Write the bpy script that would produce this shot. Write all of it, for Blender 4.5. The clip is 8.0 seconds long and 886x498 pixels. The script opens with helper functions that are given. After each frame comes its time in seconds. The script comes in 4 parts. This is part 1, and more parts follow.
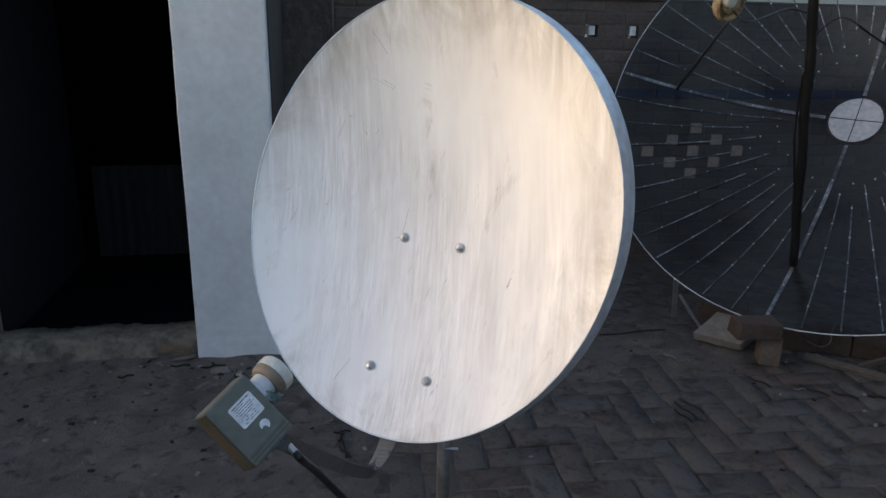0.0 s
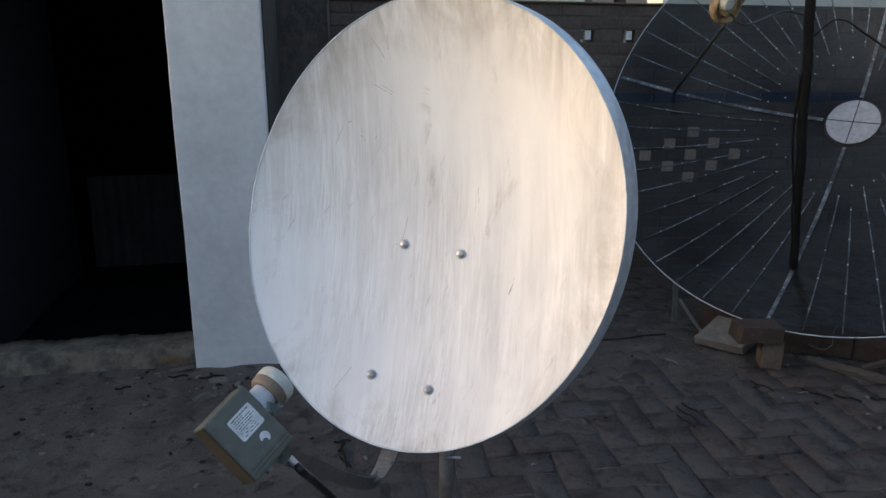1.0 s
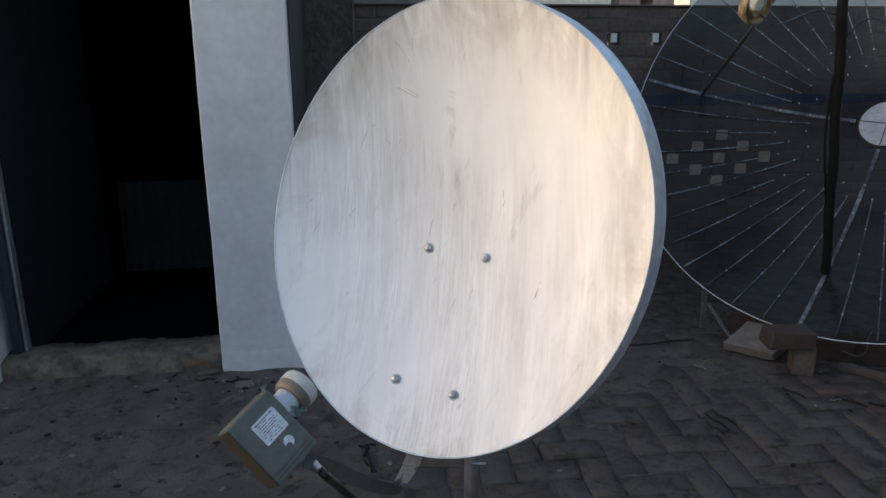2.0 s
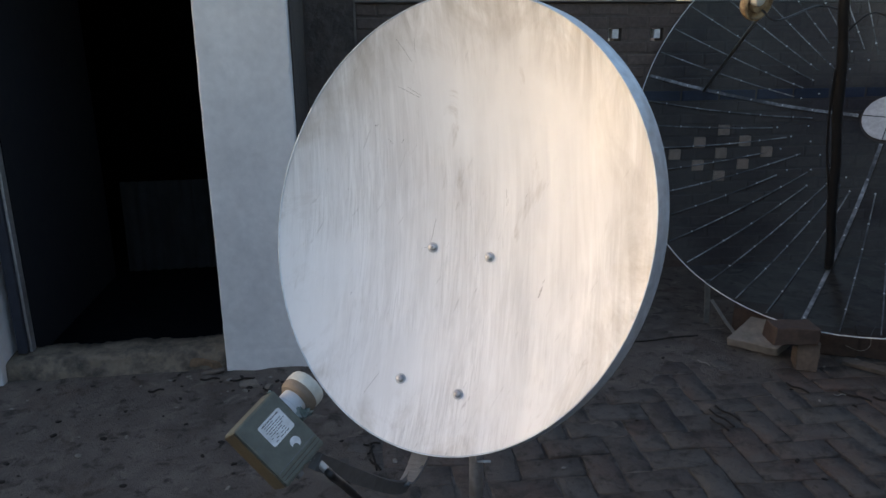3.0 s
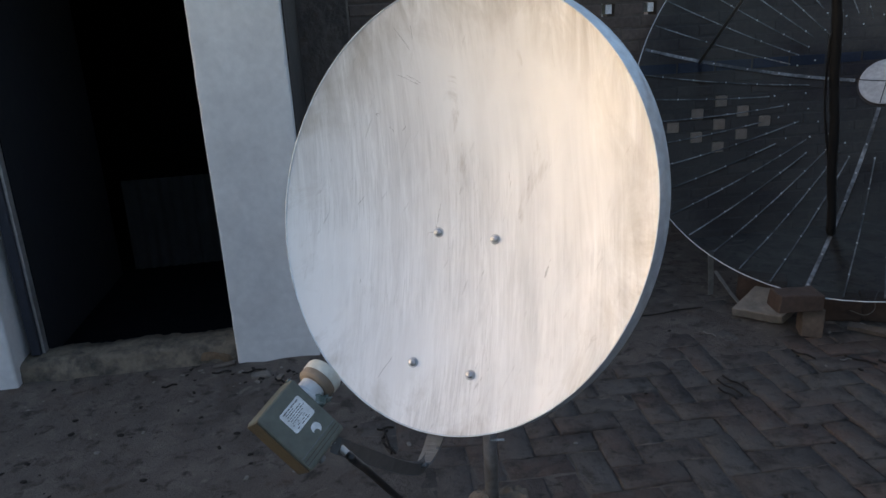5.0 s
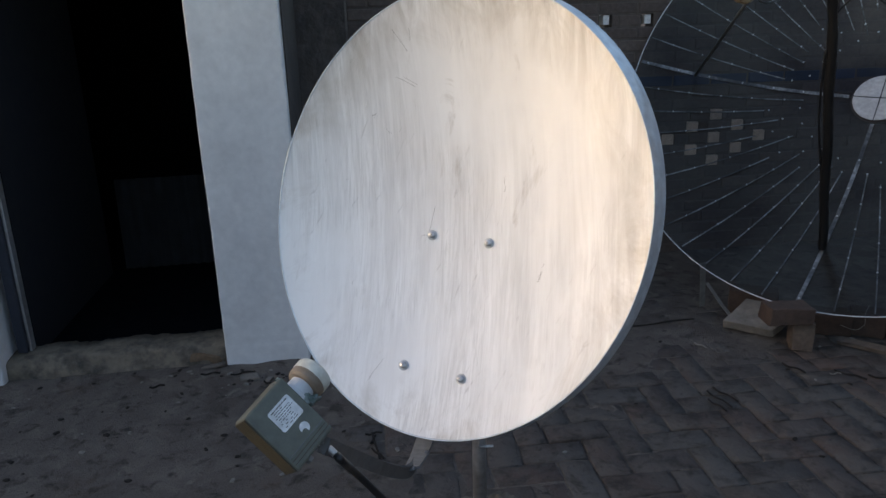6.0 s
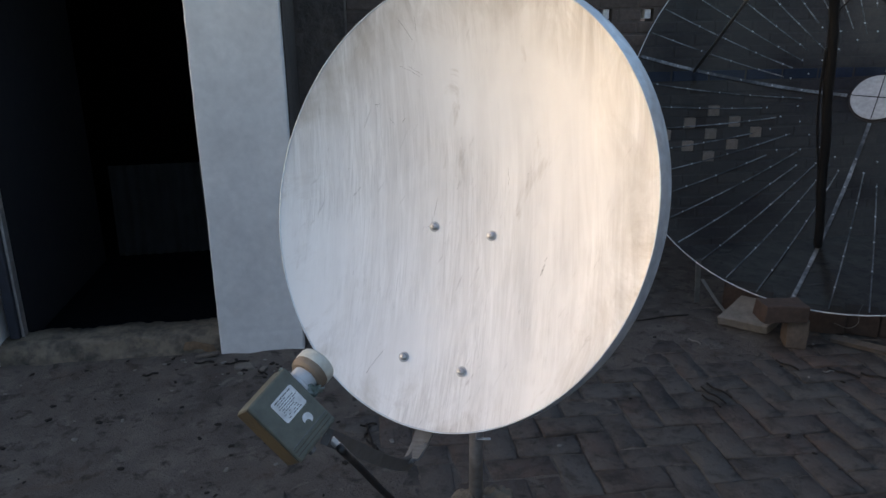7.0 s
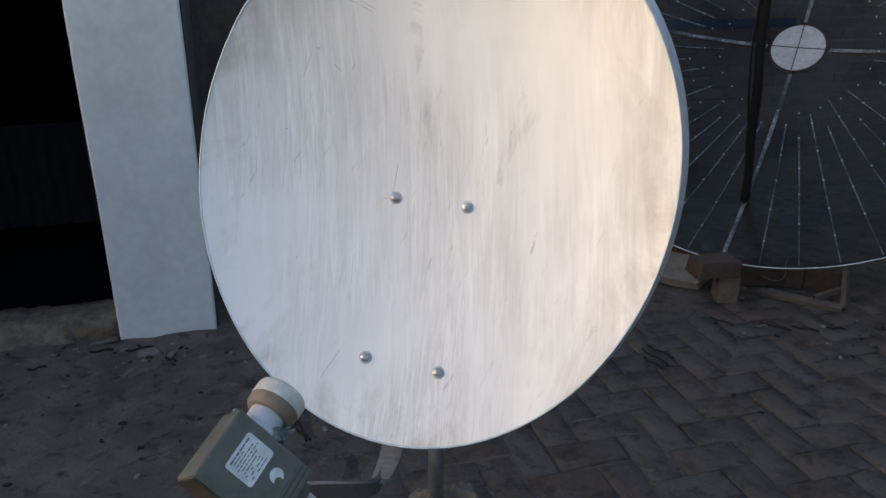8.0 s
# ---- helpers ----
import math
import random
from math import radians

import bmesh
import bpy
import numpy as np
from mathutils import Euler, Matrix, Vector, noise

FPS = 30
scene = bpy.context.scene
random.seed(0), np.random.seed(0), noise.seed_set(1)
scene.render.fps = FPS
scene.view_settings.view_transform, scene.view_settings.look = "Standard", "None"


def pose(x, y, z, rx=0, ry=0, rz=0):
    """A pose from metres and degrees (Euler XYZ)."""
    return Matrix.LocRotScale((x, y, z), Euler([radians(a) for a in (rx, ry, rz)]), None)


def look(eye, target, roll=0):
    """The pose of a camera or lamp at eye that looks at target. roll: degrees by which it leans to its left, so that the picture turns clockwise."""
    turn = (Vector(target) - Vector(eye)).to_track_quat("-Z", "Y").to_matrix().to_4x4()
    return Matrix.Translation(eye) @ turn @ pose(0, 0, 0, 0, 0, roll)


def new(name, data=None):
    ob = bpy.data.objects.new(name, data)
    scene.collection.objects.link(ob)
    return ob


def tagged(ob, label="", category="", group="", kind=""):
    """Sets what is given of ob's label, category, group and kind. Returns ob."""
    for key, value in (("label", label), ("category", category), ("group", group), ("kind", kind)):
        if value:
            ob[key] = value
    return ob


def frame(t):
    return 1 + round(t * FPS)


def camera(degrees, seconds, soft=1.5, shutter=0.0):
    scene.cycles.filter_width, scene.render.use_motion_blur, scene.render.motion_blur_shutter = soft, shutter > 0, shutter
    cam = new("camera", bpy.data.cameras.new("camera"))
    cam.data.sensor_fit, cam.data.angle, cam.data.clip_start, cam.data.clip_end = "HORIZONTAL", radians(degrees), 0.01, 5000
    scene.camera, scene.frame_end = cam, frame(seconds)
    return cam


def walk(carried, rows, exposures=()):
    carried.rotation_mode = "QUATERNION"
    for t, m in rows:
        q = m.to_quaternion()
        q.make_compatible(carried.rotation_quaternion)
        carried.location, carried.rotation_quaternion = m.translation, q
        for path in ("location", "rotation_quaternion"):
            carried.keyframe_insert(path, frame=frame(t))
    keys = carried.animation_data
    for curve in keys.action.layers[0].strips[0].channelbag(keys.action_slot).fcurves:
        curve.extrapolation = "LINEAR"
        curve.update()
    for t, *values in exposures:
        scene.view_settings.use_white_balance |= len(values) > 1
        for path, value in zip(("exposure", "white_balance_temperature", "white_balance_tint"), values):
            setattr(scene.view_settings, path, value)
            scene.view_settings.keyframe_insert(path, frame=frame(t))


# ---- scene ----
cam = camera(62.8, 8.0)
PATH = [
    (0, (-0.138, -1.267, 1.384), (0.18, 0.619, 0.8), 1.2),
    (0.5, (-0.137, -1.247, 1.375), (0.182, 0.639, 0.791), 1.1),
    (1, (-0.141, -1.25, 1.378), (0.185, 0.641, 0.812), 0.6),
    (1.5, (-0.142, -1.254, 1.379), (0.173, 0.652, 0.863), 0.3),
    (2, (-0.139, -1.242, 1.374), (0.119, 0.663, 0.82), 0.0),
    (2.2, (-0.14, -1.254, 1.38), (0.127, 0.648, 0.822), 0.8),
    (3.3, (-0.143, -1.24, 1.377), (0.118, 0.66, 0.812), -1.5),
    (3.5, (-0.148, -1.244, 1.371), (0.131, 0.648, 0.785), -2.4),
    (4, (-0.154, -1.243, 1.379), (0.109, 0.652, 0.796), -3.6),
    (4.5, (-0.154, -1.239, 1.379), (0.104, 0.651, 0.779), -3.0),
    (4.7, (-0.153, -1.249, 1.386), (0.094, 0.641, 0.78), -3.3),
    (5.8, (-0.151, -1.265, 1.381), (0.1, 0.629, 0.791), -2.1),
    (6, (-0.153, -1.256, 1.376), (0.112, 0.637, 0.791), -1.7),
    (6.5, (-0.165, -1.258, 1.38), (0.089, 0.637, 0.793), -1.6),
    (7, (-0.169, -1.246, 1.373), (0.115, 0.639, 0.767), -0.6),
    (7.2, (-0.175, -1.238, 1.368), (0.158, 0.624, 0.72), -0.4),
    (7.5, (-0.2, -1.185, 1.361), (0.195, 0.645, 0.657), -1.2),
    (7.8, (-0.219, -1.103, 1.347), (0.239, 0.708, 0.634), -0.3),
    (8, (-0.229, -1.003, 1.331), (0.312, 0.784, 0.612), 0.3),
]
walk(cam, [(t, look(eye, target, roll)) for t, eye, target, roll in PATH],
     exposures=[(0, 1.50, 6800, 17), (8, 1.50, 6800, 17)])

# ---- world, sun, exposure ----
SUN_AZ, SUN_EL = radians(-84), radians(9)          # compass angle of the sun from +y towards +x
sun_dir = Vector((math.sin(SUN_AZ) * math.cos(SUN_EL), math.cos(SUN_AZ) * math.cos(SUN_EL), math.sin(SUN_EL)))
world = bpy.data.worlds.new("evening_sky")
scene.world = world
world.use_nodes = True
wn = world.node_tree.nodes
sky = wn.new("ShaderNodeTexSky")
sky.sky_type, sky.sun_disc = "NISHITA", False
sky.sun_elevation, sky.sun_rotation = SUN_EL, SUN_AZ
sky.air_density, sky.dust_density, sky.ozone_density = 1.0, 1.8, 1.3
wn["Background"].inputs["Strength"].default_value = 0.15
world.node_tree.links.new(sky.outputs[0], wn["Background"].inputs["Color"])
sun = new("sun", bpy.data.lights.new("sun", "SUN"))
sun.data.energy, sun.data.angle, sun.data.color = 0.09, radians(40), (1.0, 0.68, 0.53)
sun.matrix_world = look(sun_dir * 20, (0, 0, 0))


# ---- materials ----
def socket(node, name, value):
    node.inputs[name].default_value = value


def surface(name, base, dark, rough=0.8, metal=0.0, grain=60.0, stain=4.0, stain_amount=0.5, bump=0.25, stretch=(1, 1, 1),
            per_piece=0.0, coords="Object", spec=0.4, bump_dist=0.004, speckle=0.2):
    """A worn surface: base colour with stains of a second colour at a large and a fine scale, and fine relief."""
    m = bpy.data.materials.new(name)
    m.use_nodes = True
    nt = m.node_tree
    N, L = nt.nodes, nt.links
    bsdf = N["Principled BSDF"]
    tc = N.new("ShaderNodeTexCoord")
    mp = N.new("ShaderNodeMapping")
    socket(mp, "Scale", stretch)
    L.new(tc.outputs[coords], mp.inputs["Vector"])
    big, fine = N.new("ShaderNodeTexNoise"), N.new("ShaderNodeTexNoise")
    socket(big, "Scale", stain), socket(big, "Detail", 6.0), socket(big, "Roughness", 0.65)
    socket(fine, "Scale", grain), socket(fine, "Detail", 5.0), socket(fine, "Roughness", 0.6)
    L.new(mp.outputs[0], big.inputs["Vector"])
    L.new(mp.outputs[0], fine.inputs["Vector"])
    ramp = N.new("ShaderNodeMapRange")
    socket(ramp, "From Min", 0.42), socket(ramp, "From Max", 0.68)
    L.new(big.outputs[0], ramp.inputs["Value"])
    scale = N.new("ShaderNodeMath")
    scale.operation = "MULTIPLY"
    L.new(ramp.outputs[0], scale.inputs[0])
    scale.inputs[1].default_value = stain_amount
    mix = N.new("ShaderNodeMix")
    mix.data_type = "RGBA"
    mix.inputs[6].default_value, mix.inputs[7].default_value = (*base, 1), (*dark, 1)
    L.new(scale.outputs[0], mix.inputs[0])
    hsv = N.new("ShaderNodeHueSaturation")
    L.new(mix.outputs[2], hsv.inputs["Color"])
    val = N.new("ShaderNodeMapRange")
    socket(val, "From Min", 0.3), socket(val, "From Max", 0.7), socket(val, "To Min", 1 - speckle), socket(val, "To Max", 1 + speckle)
    L.new(fine.outputs[0], val.inputs["Value"])
    last = val.outputs[0]
    if per_piece:
        info = N.new("ShaderNodeObjectInfo")
        rnd = N.new("ShaderNodeMapRange")
        socket(rnd, "To Min", 1 - per_piece), socket(rnd, "To Max", 1 + per_piece)
        L.new(info.outputs["Random"], rnd.inputs["Value"])
        mul = N.new("ShaderNodeMath")
        mul.operation = "MULTIPLY"
        L.new(last, mul.inputs[0])
        L.new(rnd.outputs[0], mul.inputs[1])
        last = mul.outputs[0]
        off = N.new("ShaderNodeVectorMath")
        off.operation = "ADD"
        L.new(tc.outputs[coords], off.inputs[0])
        com = N.new("ShaderNodeMath")
        com.operation = "MULTIPLY"
        com.inputs[1].default_value = 37.0
        L.new(info.outputs["Random"], com.inputs[0])
        L.new(com.outputs[0], off.inputs[1])
        L.new(off.outputs[0], mp.inputs["Vector"])
    L.new(last, hsv.inputs["Value"])
    L.new(hsv.outputs[0], bsdf.inputs["Base Color"])
    rr = N.new("ShaderNodeMapRange")
    socket(rr, "To Min", max(0.02, rough - 0.12)), socket(rr, "To Max", min(1.0, rough + 0.12))
    L.new(fine.outputs[0], rr.inputs["Value"])
    L.new(rr.outputs[0], bsdf.inputs["Roughness"])
    socket(bsdf, "Metallic", metal), socket(bsdf, "Specular IOR Level", spec)
    if bump:
        b = N.new("ShaderNodeBump")
        socket(b, "Strength", bump), socket(b, "Distance", bump_dist)
        L.new(fine.outputs[0], b.inputs["Height"])
        L.new(b.outputs[0], bsdf.inputs["Normal"])
    return m


def mesh_material():
    """Fine perforated aluminium mesh: mostly open, with dull metal between the holes."""
    m = surface("dish_mesh", (0.064, 0.063, 0.055), (0.010, 0.013, 0.019), rough=0.15, metal=0.9, grain=26, stain=2.4, stain_amount=1.0, bump=0.35)
    N, L = m.node_tree.nodes, m.node_tree.links
    clear, mix = N.new("ShaderNodeBsdfTransparent"), N.new("ShaderNodeMixShader")
    mix.inputs[0].default_value = 0.56
    L.new(clear.outputs[0], mix.inputs[1])
    L.new(N["Principled BSDF"].outputs[0], mix.inputs[2])
    L.new(mix.outputs[0], N["Material Output"].inputs["Surface"])
    return m


def silver_paint():
    """Aluminium paint, brushed on up and down: fine streaks, broad cloudy patches, a few dull stains."""
    m = bpy.data.materials.new("brushed_silver_paint")
    m.use_nodes = True
    N, L = m.node_tree.nodes, m.node_tree.links
    bsdf = N["Principled BSDF"]
    tc = N.new("ShaderNodeTexCoord")

    def field(scale, stretch, detail=5.0, rough=0.6, twist=0.0, lo=0.35, hi=0.65, angle=0.0):
        rot, mp, n, r = N.new("ShaderNodeMapping"), N.new("ShaderNodeMapping"), N.new("ShaderNodeTexNoise"), N.new("ShaderNodeMapRange")
        socket(mp, "Scale", stretch), socket(rot, "Rotation", (0, 0, radians(angle)))
        socket(n, "Scale", scale), socket(n, "Detail", detail), socket(n, "Roughness", rough), socket(n, "Distortion", twist)
        socket(r, "From Min", lo), socket(r, "From Max", hi)
        L.new(tc.outputs["Object"], rot.inputs["Vector"])
        L.new(rot.outputs[0], mp.inputs["Vector"])
        L.new(mp.outputs[0], n.inputs["Vector"])
        L.new(n.outputs[0], r.inputs["Value"])
        return r.outputs[0]

    def blend(a, b, f):
        x = N.new("ShaderNodeMix")
        x.data_type = "RGBA"
        for k, v in ((6, a), (7, b)):
            if isinstance(v, tuple):
                x.inputs[k].default_value = (*v, 1)
            else:
                L.new(v, x.inputs[k])
        L.new(f, x.inputs[0])
        return x.outputs[2]

    def times(a, k):
        x = N.new("ShaderNodeMath")
        x.operation = "MULTIPLY"
        L.new(a, x.inputs[0])
        if isinstance(k, float):
            x.inputs[1].default_value = k
        else:
            L.new(k, x.inputs[1])
        return x.outputs[0]

    streak = field(9, (6, 0.40, 1), twist=0.9, angle=-11)
    fine = field(22, (9, 0.45, 1), 4, 0.65, twist=0.8, angle=-9, lo=0.44, hi=0.66)
    worn = field(3.2, (1.2, 0.7, 1), 4, 0.6, 0.8, 0.44, 0.62)
    hair = field(20, (6, 0.9, 1), 4, 0.7, twist=1.4, angle=-4, lo=0.52, hi=0.72)
    cloud = field(5, (1.6, 0.8, 1), 4, 0.55)
    stain = field(7, (1.8, 0.7, 1), 6, 0.7, 1.2, 0.60, 0.74)
    patch = field(4, (1.2, 0.6, 1), 3, 0.5, 0.6, 0.38, 0.66)
    scuff = field(24, (7, 0.8, 1), 3, 0.6, twist=0.8, angle=17, lo=0.64, hi=0.73)
    fleck = field(60, (1.5, 0.8, 1), 2, 0.5, 0.3, 0.70, 0.76)
    run = field(8, (3.2, 0.6, 1), 6, 0.68, 0.8, 0.40, 0.66, angle=-10)
    # grime in patches along the rim, thickest round the upper half
    ell, near, upper = N.new("ShaderNodeVectorMath"), N.new("ShaderNodeMapRange"), N.new("ShaderNodeMapRange")
    ell.operation = "LENGTH"
    flat, split = N.new("ShaderNodeMapping"), N.new("ShaderNodeSeparateXYZ")
    socket(flat, "Scale", (1 / 0.3425, 1 / 0.396, 0))
    L.new(tc.outputs["Object"], flat.inputs["Vector"])
    L.new(tc.outputs["Object"], split.inputs[0])
    L.new(flat.outputs[0], ell.inputs[0])
    socket(near, "From Min", 0.72), socket(near, "From Max", 0.99)
    L.new(ell.outputs["Value"], near.inputs["Value"])
    socket(upper, "From Min", -0.12), socket(upper, "From Max", 0.22)
    L.new(split.outputs["Y"], upper.inputs["Value"])
    rimy = times(near.outputs[0], field(6, (1, 0.7, 1), 6, 0.7, 1.0, 0.46, 0.66))
    crown = times(times(near.outputs[0], upper.outputs[0]), run)
    col = blend((0.87, 0.87, 0.87), (0.69, 0.685, 0.675), times(streak, times(patch, 0.85)))
    col = blend(col, (0.52, 0.515, 0.505), times(fine, times(worn, 0.50)))
    col = blend(col, (0.90, 0.90, 0.90), times(hair, 0.16))
    col = blend(col, (0.68, 0.68, 0.68), times(cloud, 0.35))
    col = blend(col, (0.40, 0.36, 0.31), times(stain, times(streak, 0.7)))
    col = blend(col, (0.42, 0.41, 0.40), times(scuff, times(worn, 0.50)))
    col = blend(col, (0.36, 0.32, 0.26), times(rimy, 0.55))
    col = blend(col, (0.33, 0.305, 0.265), times(crown, 0.56))
    col = blend(col, (0.34, 0.33, 0.31), times(fleck, times(stain, 0.8)))
    L.new(col, bsdf.inputs["Base Color"])
    r = N.new("ShaderNodeMapRange")
    socket(r, "To Min", 0.50), socket(r, "To Max", 0.66)
    L.new(streak, r.inputs["Value"])
    L.new(r.outputs[0], bsdf.inputs["Roughness"])
    socket(bsdf, "Metallic", 0.33)
    b1, b2, b3 = N.new("ShaderNodeBump"), N.new("ShaderNodeBump"), N.new("ShaderNodeBump")
    socket(b1, "Strength", 0.09), socket(b1, "Distance", 0.002)
    socket(b2, "Strength", 0.42), socket(b2, "Distance", 0.001)
    L.new(streak, b1.inputs["Height"])
    L.new(times(hair, worn), b2.inputs["Height"])
    socket(b3, "Strength", 0.20), socket(b3, "Distance", 0.0008)
    L.new(times(fine, worn), b3.inputs["Height"])
    L.new(b1.outputs[0], b2.inputs["Normal"])
    L.new(b2.outputs[0], b3.inputs["Normal"])
    L.new(b3.outputs[0], bsdf.inputs["Normal"])
    return m


ALU = silver_paint()
SCRATCH = surface("bare_grey_scratch", (0.30, 0.29, 0.28), (0.12, 0.11, 0.10), rough=0.6, metal=0.3, bump=0.0)
# The rim's grey carries the blue of reflected sky in its colour.
RIMP = surface("rim_grey_with_sky_blue", (0.60, 0.66, 0.70), (0.42, 0.46, 0.50), rough=0.42, metal=0.45, grain=40, stain=6)
BOLTZ = surface("bright_zinc_bolt", (0.55, 0.56, 0.57), (0.35, 0.35, 0.35), rough=0.34, metal=0.9, grain=50, stain=40, bump=0.0)
ZINC = surface("galvanised_steel", (0.50, 0.51, 0.52), (0.30, 0.29, 0.28), rough=0.45, metal=0.8, grain=50, stain=9)
PIPE = surface("weathered_pipe", (0.46, 0.46, 0.47), (0.20, 0.17, 0.14), rough=0.34, metal=0.65, grain=40, stain=14, stain_amount=0.8)
DARKZ = surface("dull_dark_steel", (0.20, 0.20, 0.20), (0.09, 0.08, 0.07), rough=0.55, metal=0.6, grain=50, stain=9)
# Pale patches in the rib colour imitate short stretches that catch light.
STRIP = surface("aluminium_strip_glints", (0.052, 0.054, 0.057), (0.30, 0.305, 0.31), rough=0.45, metal=0.5, grain=70, stain=6, stain_amount=1.0, speckle=0.5)
PROP = surface("dusty_flat_steel", (0.22, 0.215, 0.20), (0.12, 0.115, 0.11), rough=0.7, metal=0.2, grain=40, stain=12)
DUSTB = surface("dusty_brick", (0.15, 0.115, 0.092), (0.075, 0.058, 0.048), rough=0.9, grain=50, stain=9, bump=0.7)
MESH = mesh_material()
DULLZ = surface("dull_zinc", (0.16, 0.172, 0.185), (0.11, 0.115, 0.12), rough=0.6, metal=0.2, grain=50, stain=14)
RIMA = surface("bright_aluminium_edge", (0.62, 0.63, 0.64), (0.4, 0.4, 0.4), rough=0.4, metal=0.5, grain=40, stain=9, bump=0.0)
HUBW = surface("white_painted_disc", (0.40, 0.41, 0.435), (0.32, 0.33, 0.35), rough=0.6, grain=50, stain=9, stain_amount=0.3)
BLACKP = surface("black_tape_and_cable", (0.007, 0.007, 0.008), (0.016, 0.016, 0.016), rough=0.5, grain=60, stain=12)
RUBBER = surface("black_cable_sheath", (0.015, 0.015, 0.016), (0.03, 0.03, 0.03), rough=0.4, grain=80, stain=20, bump=0.05)
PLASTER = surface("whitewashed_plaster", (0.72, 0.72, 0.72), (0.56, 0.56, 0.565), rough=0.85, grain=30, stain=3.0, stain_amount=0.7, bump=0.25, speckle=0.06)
PLASTER_DARK = surface("dark_brown_plaster", (0.075, 0.064, 0.056), (0.042, 0.037, 0.034), rough=0.9, grain=30, stain=5, bump=0.6, bump_dist=0.01)
PILLAR = surface("sooty_render", (0.100, 0.086, 0.078), (0.050, 0.047, 0.048), rough=0.92, grain=28, stain=4, stain_amount=0.9, bump=0.9, bump_dist=0.012)
MORTARP = surface("worn_pale_mortar", (0.19, 0.17, 0.155), (0.08, 0.072, 0.068), rough=0.92, grain=40, stain=10, stain_amount=0.9, bump=0.6)
BEYOND = surface("brown_grey_block", (0.27, 0.225, 0.20), (0.17, 0.145, 0.135), rough=0.9, grain=25, stain=3, bump=0.5)
MORTAR = surface("dark_mortar", (0.112, 0.092, 0.081), (0.066, 0.058, 0.054), rough=0.95, grain=40, stain=3, bump=0.6)
PLUG = surface("pale_filler", (0.82, 0.66, 0.54), (0.62, 0.50, 0.41), rough=0.9, grain=40, stain=14, bump=0.3)
BRICKW = surface("sooty_wall_brick", (0.120, 0.093, 0.082), (0.066, 0.057, 0.054), rough=0.9, grain=45, stain=5, bump=0.5, per_piece=0.18)
# Part of one wall course is coloured dark blue.
BRICKB = surface("dark_blue_brick", (0.022, 0.04, 0.10), (0.04, 0.045, 0.06), rough=0.8, grain=45, stain=5, bump=0.5, per_piece=0.2)
def paver_material(name, tones, layers, bump, dist):
    """Ground: each piece of its own tone, with dust and grime lying across them all."""
    m = bpy.data.materials.new(name)
    m.use_nodes = True
    N, L = m.node_tree.nodes, m.node_tree.links
    bsdf = N["Principled BSDF"]
    geo, info, ramp = N.new("ShaderNodeNewGeometry"), N.new("ShaderNodeObjectInfo"), N.new("ShaderNodeValToRGB")
    for k, (p, c) in enumerate(tones):
        e = ramp.color_ramp.elements[k] if k < 2 else ramp.color_ramp.elements.new(p)
        e.position, e.color = p, (*c, 1)
    L.new(info.outputs["Random"], ramp.inputs[0])
    col = ramp.outputs[0]
    for scale, lo, hi, tone, amount in layers:
        n, r, x = N.new("ShaderNodeTexNoise"), N.new("ShaderNodeMapRange"), N.new("ShaderNodeMix")
        x.data_type = "RGBA"
        socket(n, "Scale", scale), socket(n, "Detail", 6.0), socket(n, "Roughness", 0.65), socket(n, "Distortion", 0.5)
        socket(r, "From Min", lo), socket(r, "From Max", hi), socket(r, "To Max", amount)
        L.new(geo.outputs["Position"], n.inputs["Vector"])
        L.new(n.outputs[0], r.inputs["Value"])
        L.new(r.outputs[0], x.inputs[0])
        L.new(col, x.inputs[6])
        x.inputs[7].default_value = (*tone, 1)
        col = x.outputs[2]
        last = n
    L.new(col, bsdf.inputs["Base Color"])
    socket(bsdf, "Roughness", 0.88), socket(bsdf, "Specular IOR Level", 0.3)
    b = N.new("ShaderNodeBump")
    socket(b, "Strength", bump), socket(b, "Distance", dist)
    L.new(last.outputs[0], b.inputs["Height"])
    L.new(b.outputs[0], bsdf.inputs["Normal"])
    return m


PAVER = paver_material("worn_paving_brick", ((0.0, (0.070, 0.060, 0.056)), (0.45, (0.106, 0.076, 0.064)), (0.75, (0.098, 0.080, 0.072)), (1.0, (0.110, 0.104, 0.097))),
                       ((2.2, 0.44, 0.60, (0.098, 0.092, 0.084), 0.75), (6.0, 0.46, 0.62, (0.110, 0.098, 0.088), 0.85), (11.0, 0.50, 0.64, (0.036, 0.032, 0.030), 0.75), (23.0, 0.56, 0.68, (0.030, 0.027, 0.025), 0.7), (55.0, 0.50, 0.75, (0.14, 0.122, 0.105), 0.5)), 1.0, 0.007)
RED = surface("red_brick", (0.075, 0.050, 0.039), (0.045, 0.035, 0.030), rough=0.9, grain=50, stain=9, bump=0.7, per_piece=0.15)
DIRT = paver_material("trodden_dirt", ((0.0, (0.122, 0.104, 0.092)), (0.5, (0.122, 0.104, 0.092)), (0.8, (0.122, 0.104, 0.092)), (1.0, (0.122, 0.104, 0.092))),
                      ((2.5, 0.45, 0.66, (0.066, 0.056, 0.050), 0.8), (7.0, 0.48, 0.66, (0.185, 0.160, 0.140), 0.65), (16.0, 0.53, 0.66, (0.026, 0.023, 0.021), 0.8), (9.0, 0.60, 0.70, (0.27, 0.24, 0.21), 0.5), (4.0, 0.56, 0.70, (0.115, 0.078, 0.058), 0.5), (80.0, 0.5, 0.75, (0.14, 0.12, 0.10), 0.4)), 1.0, 0.012)
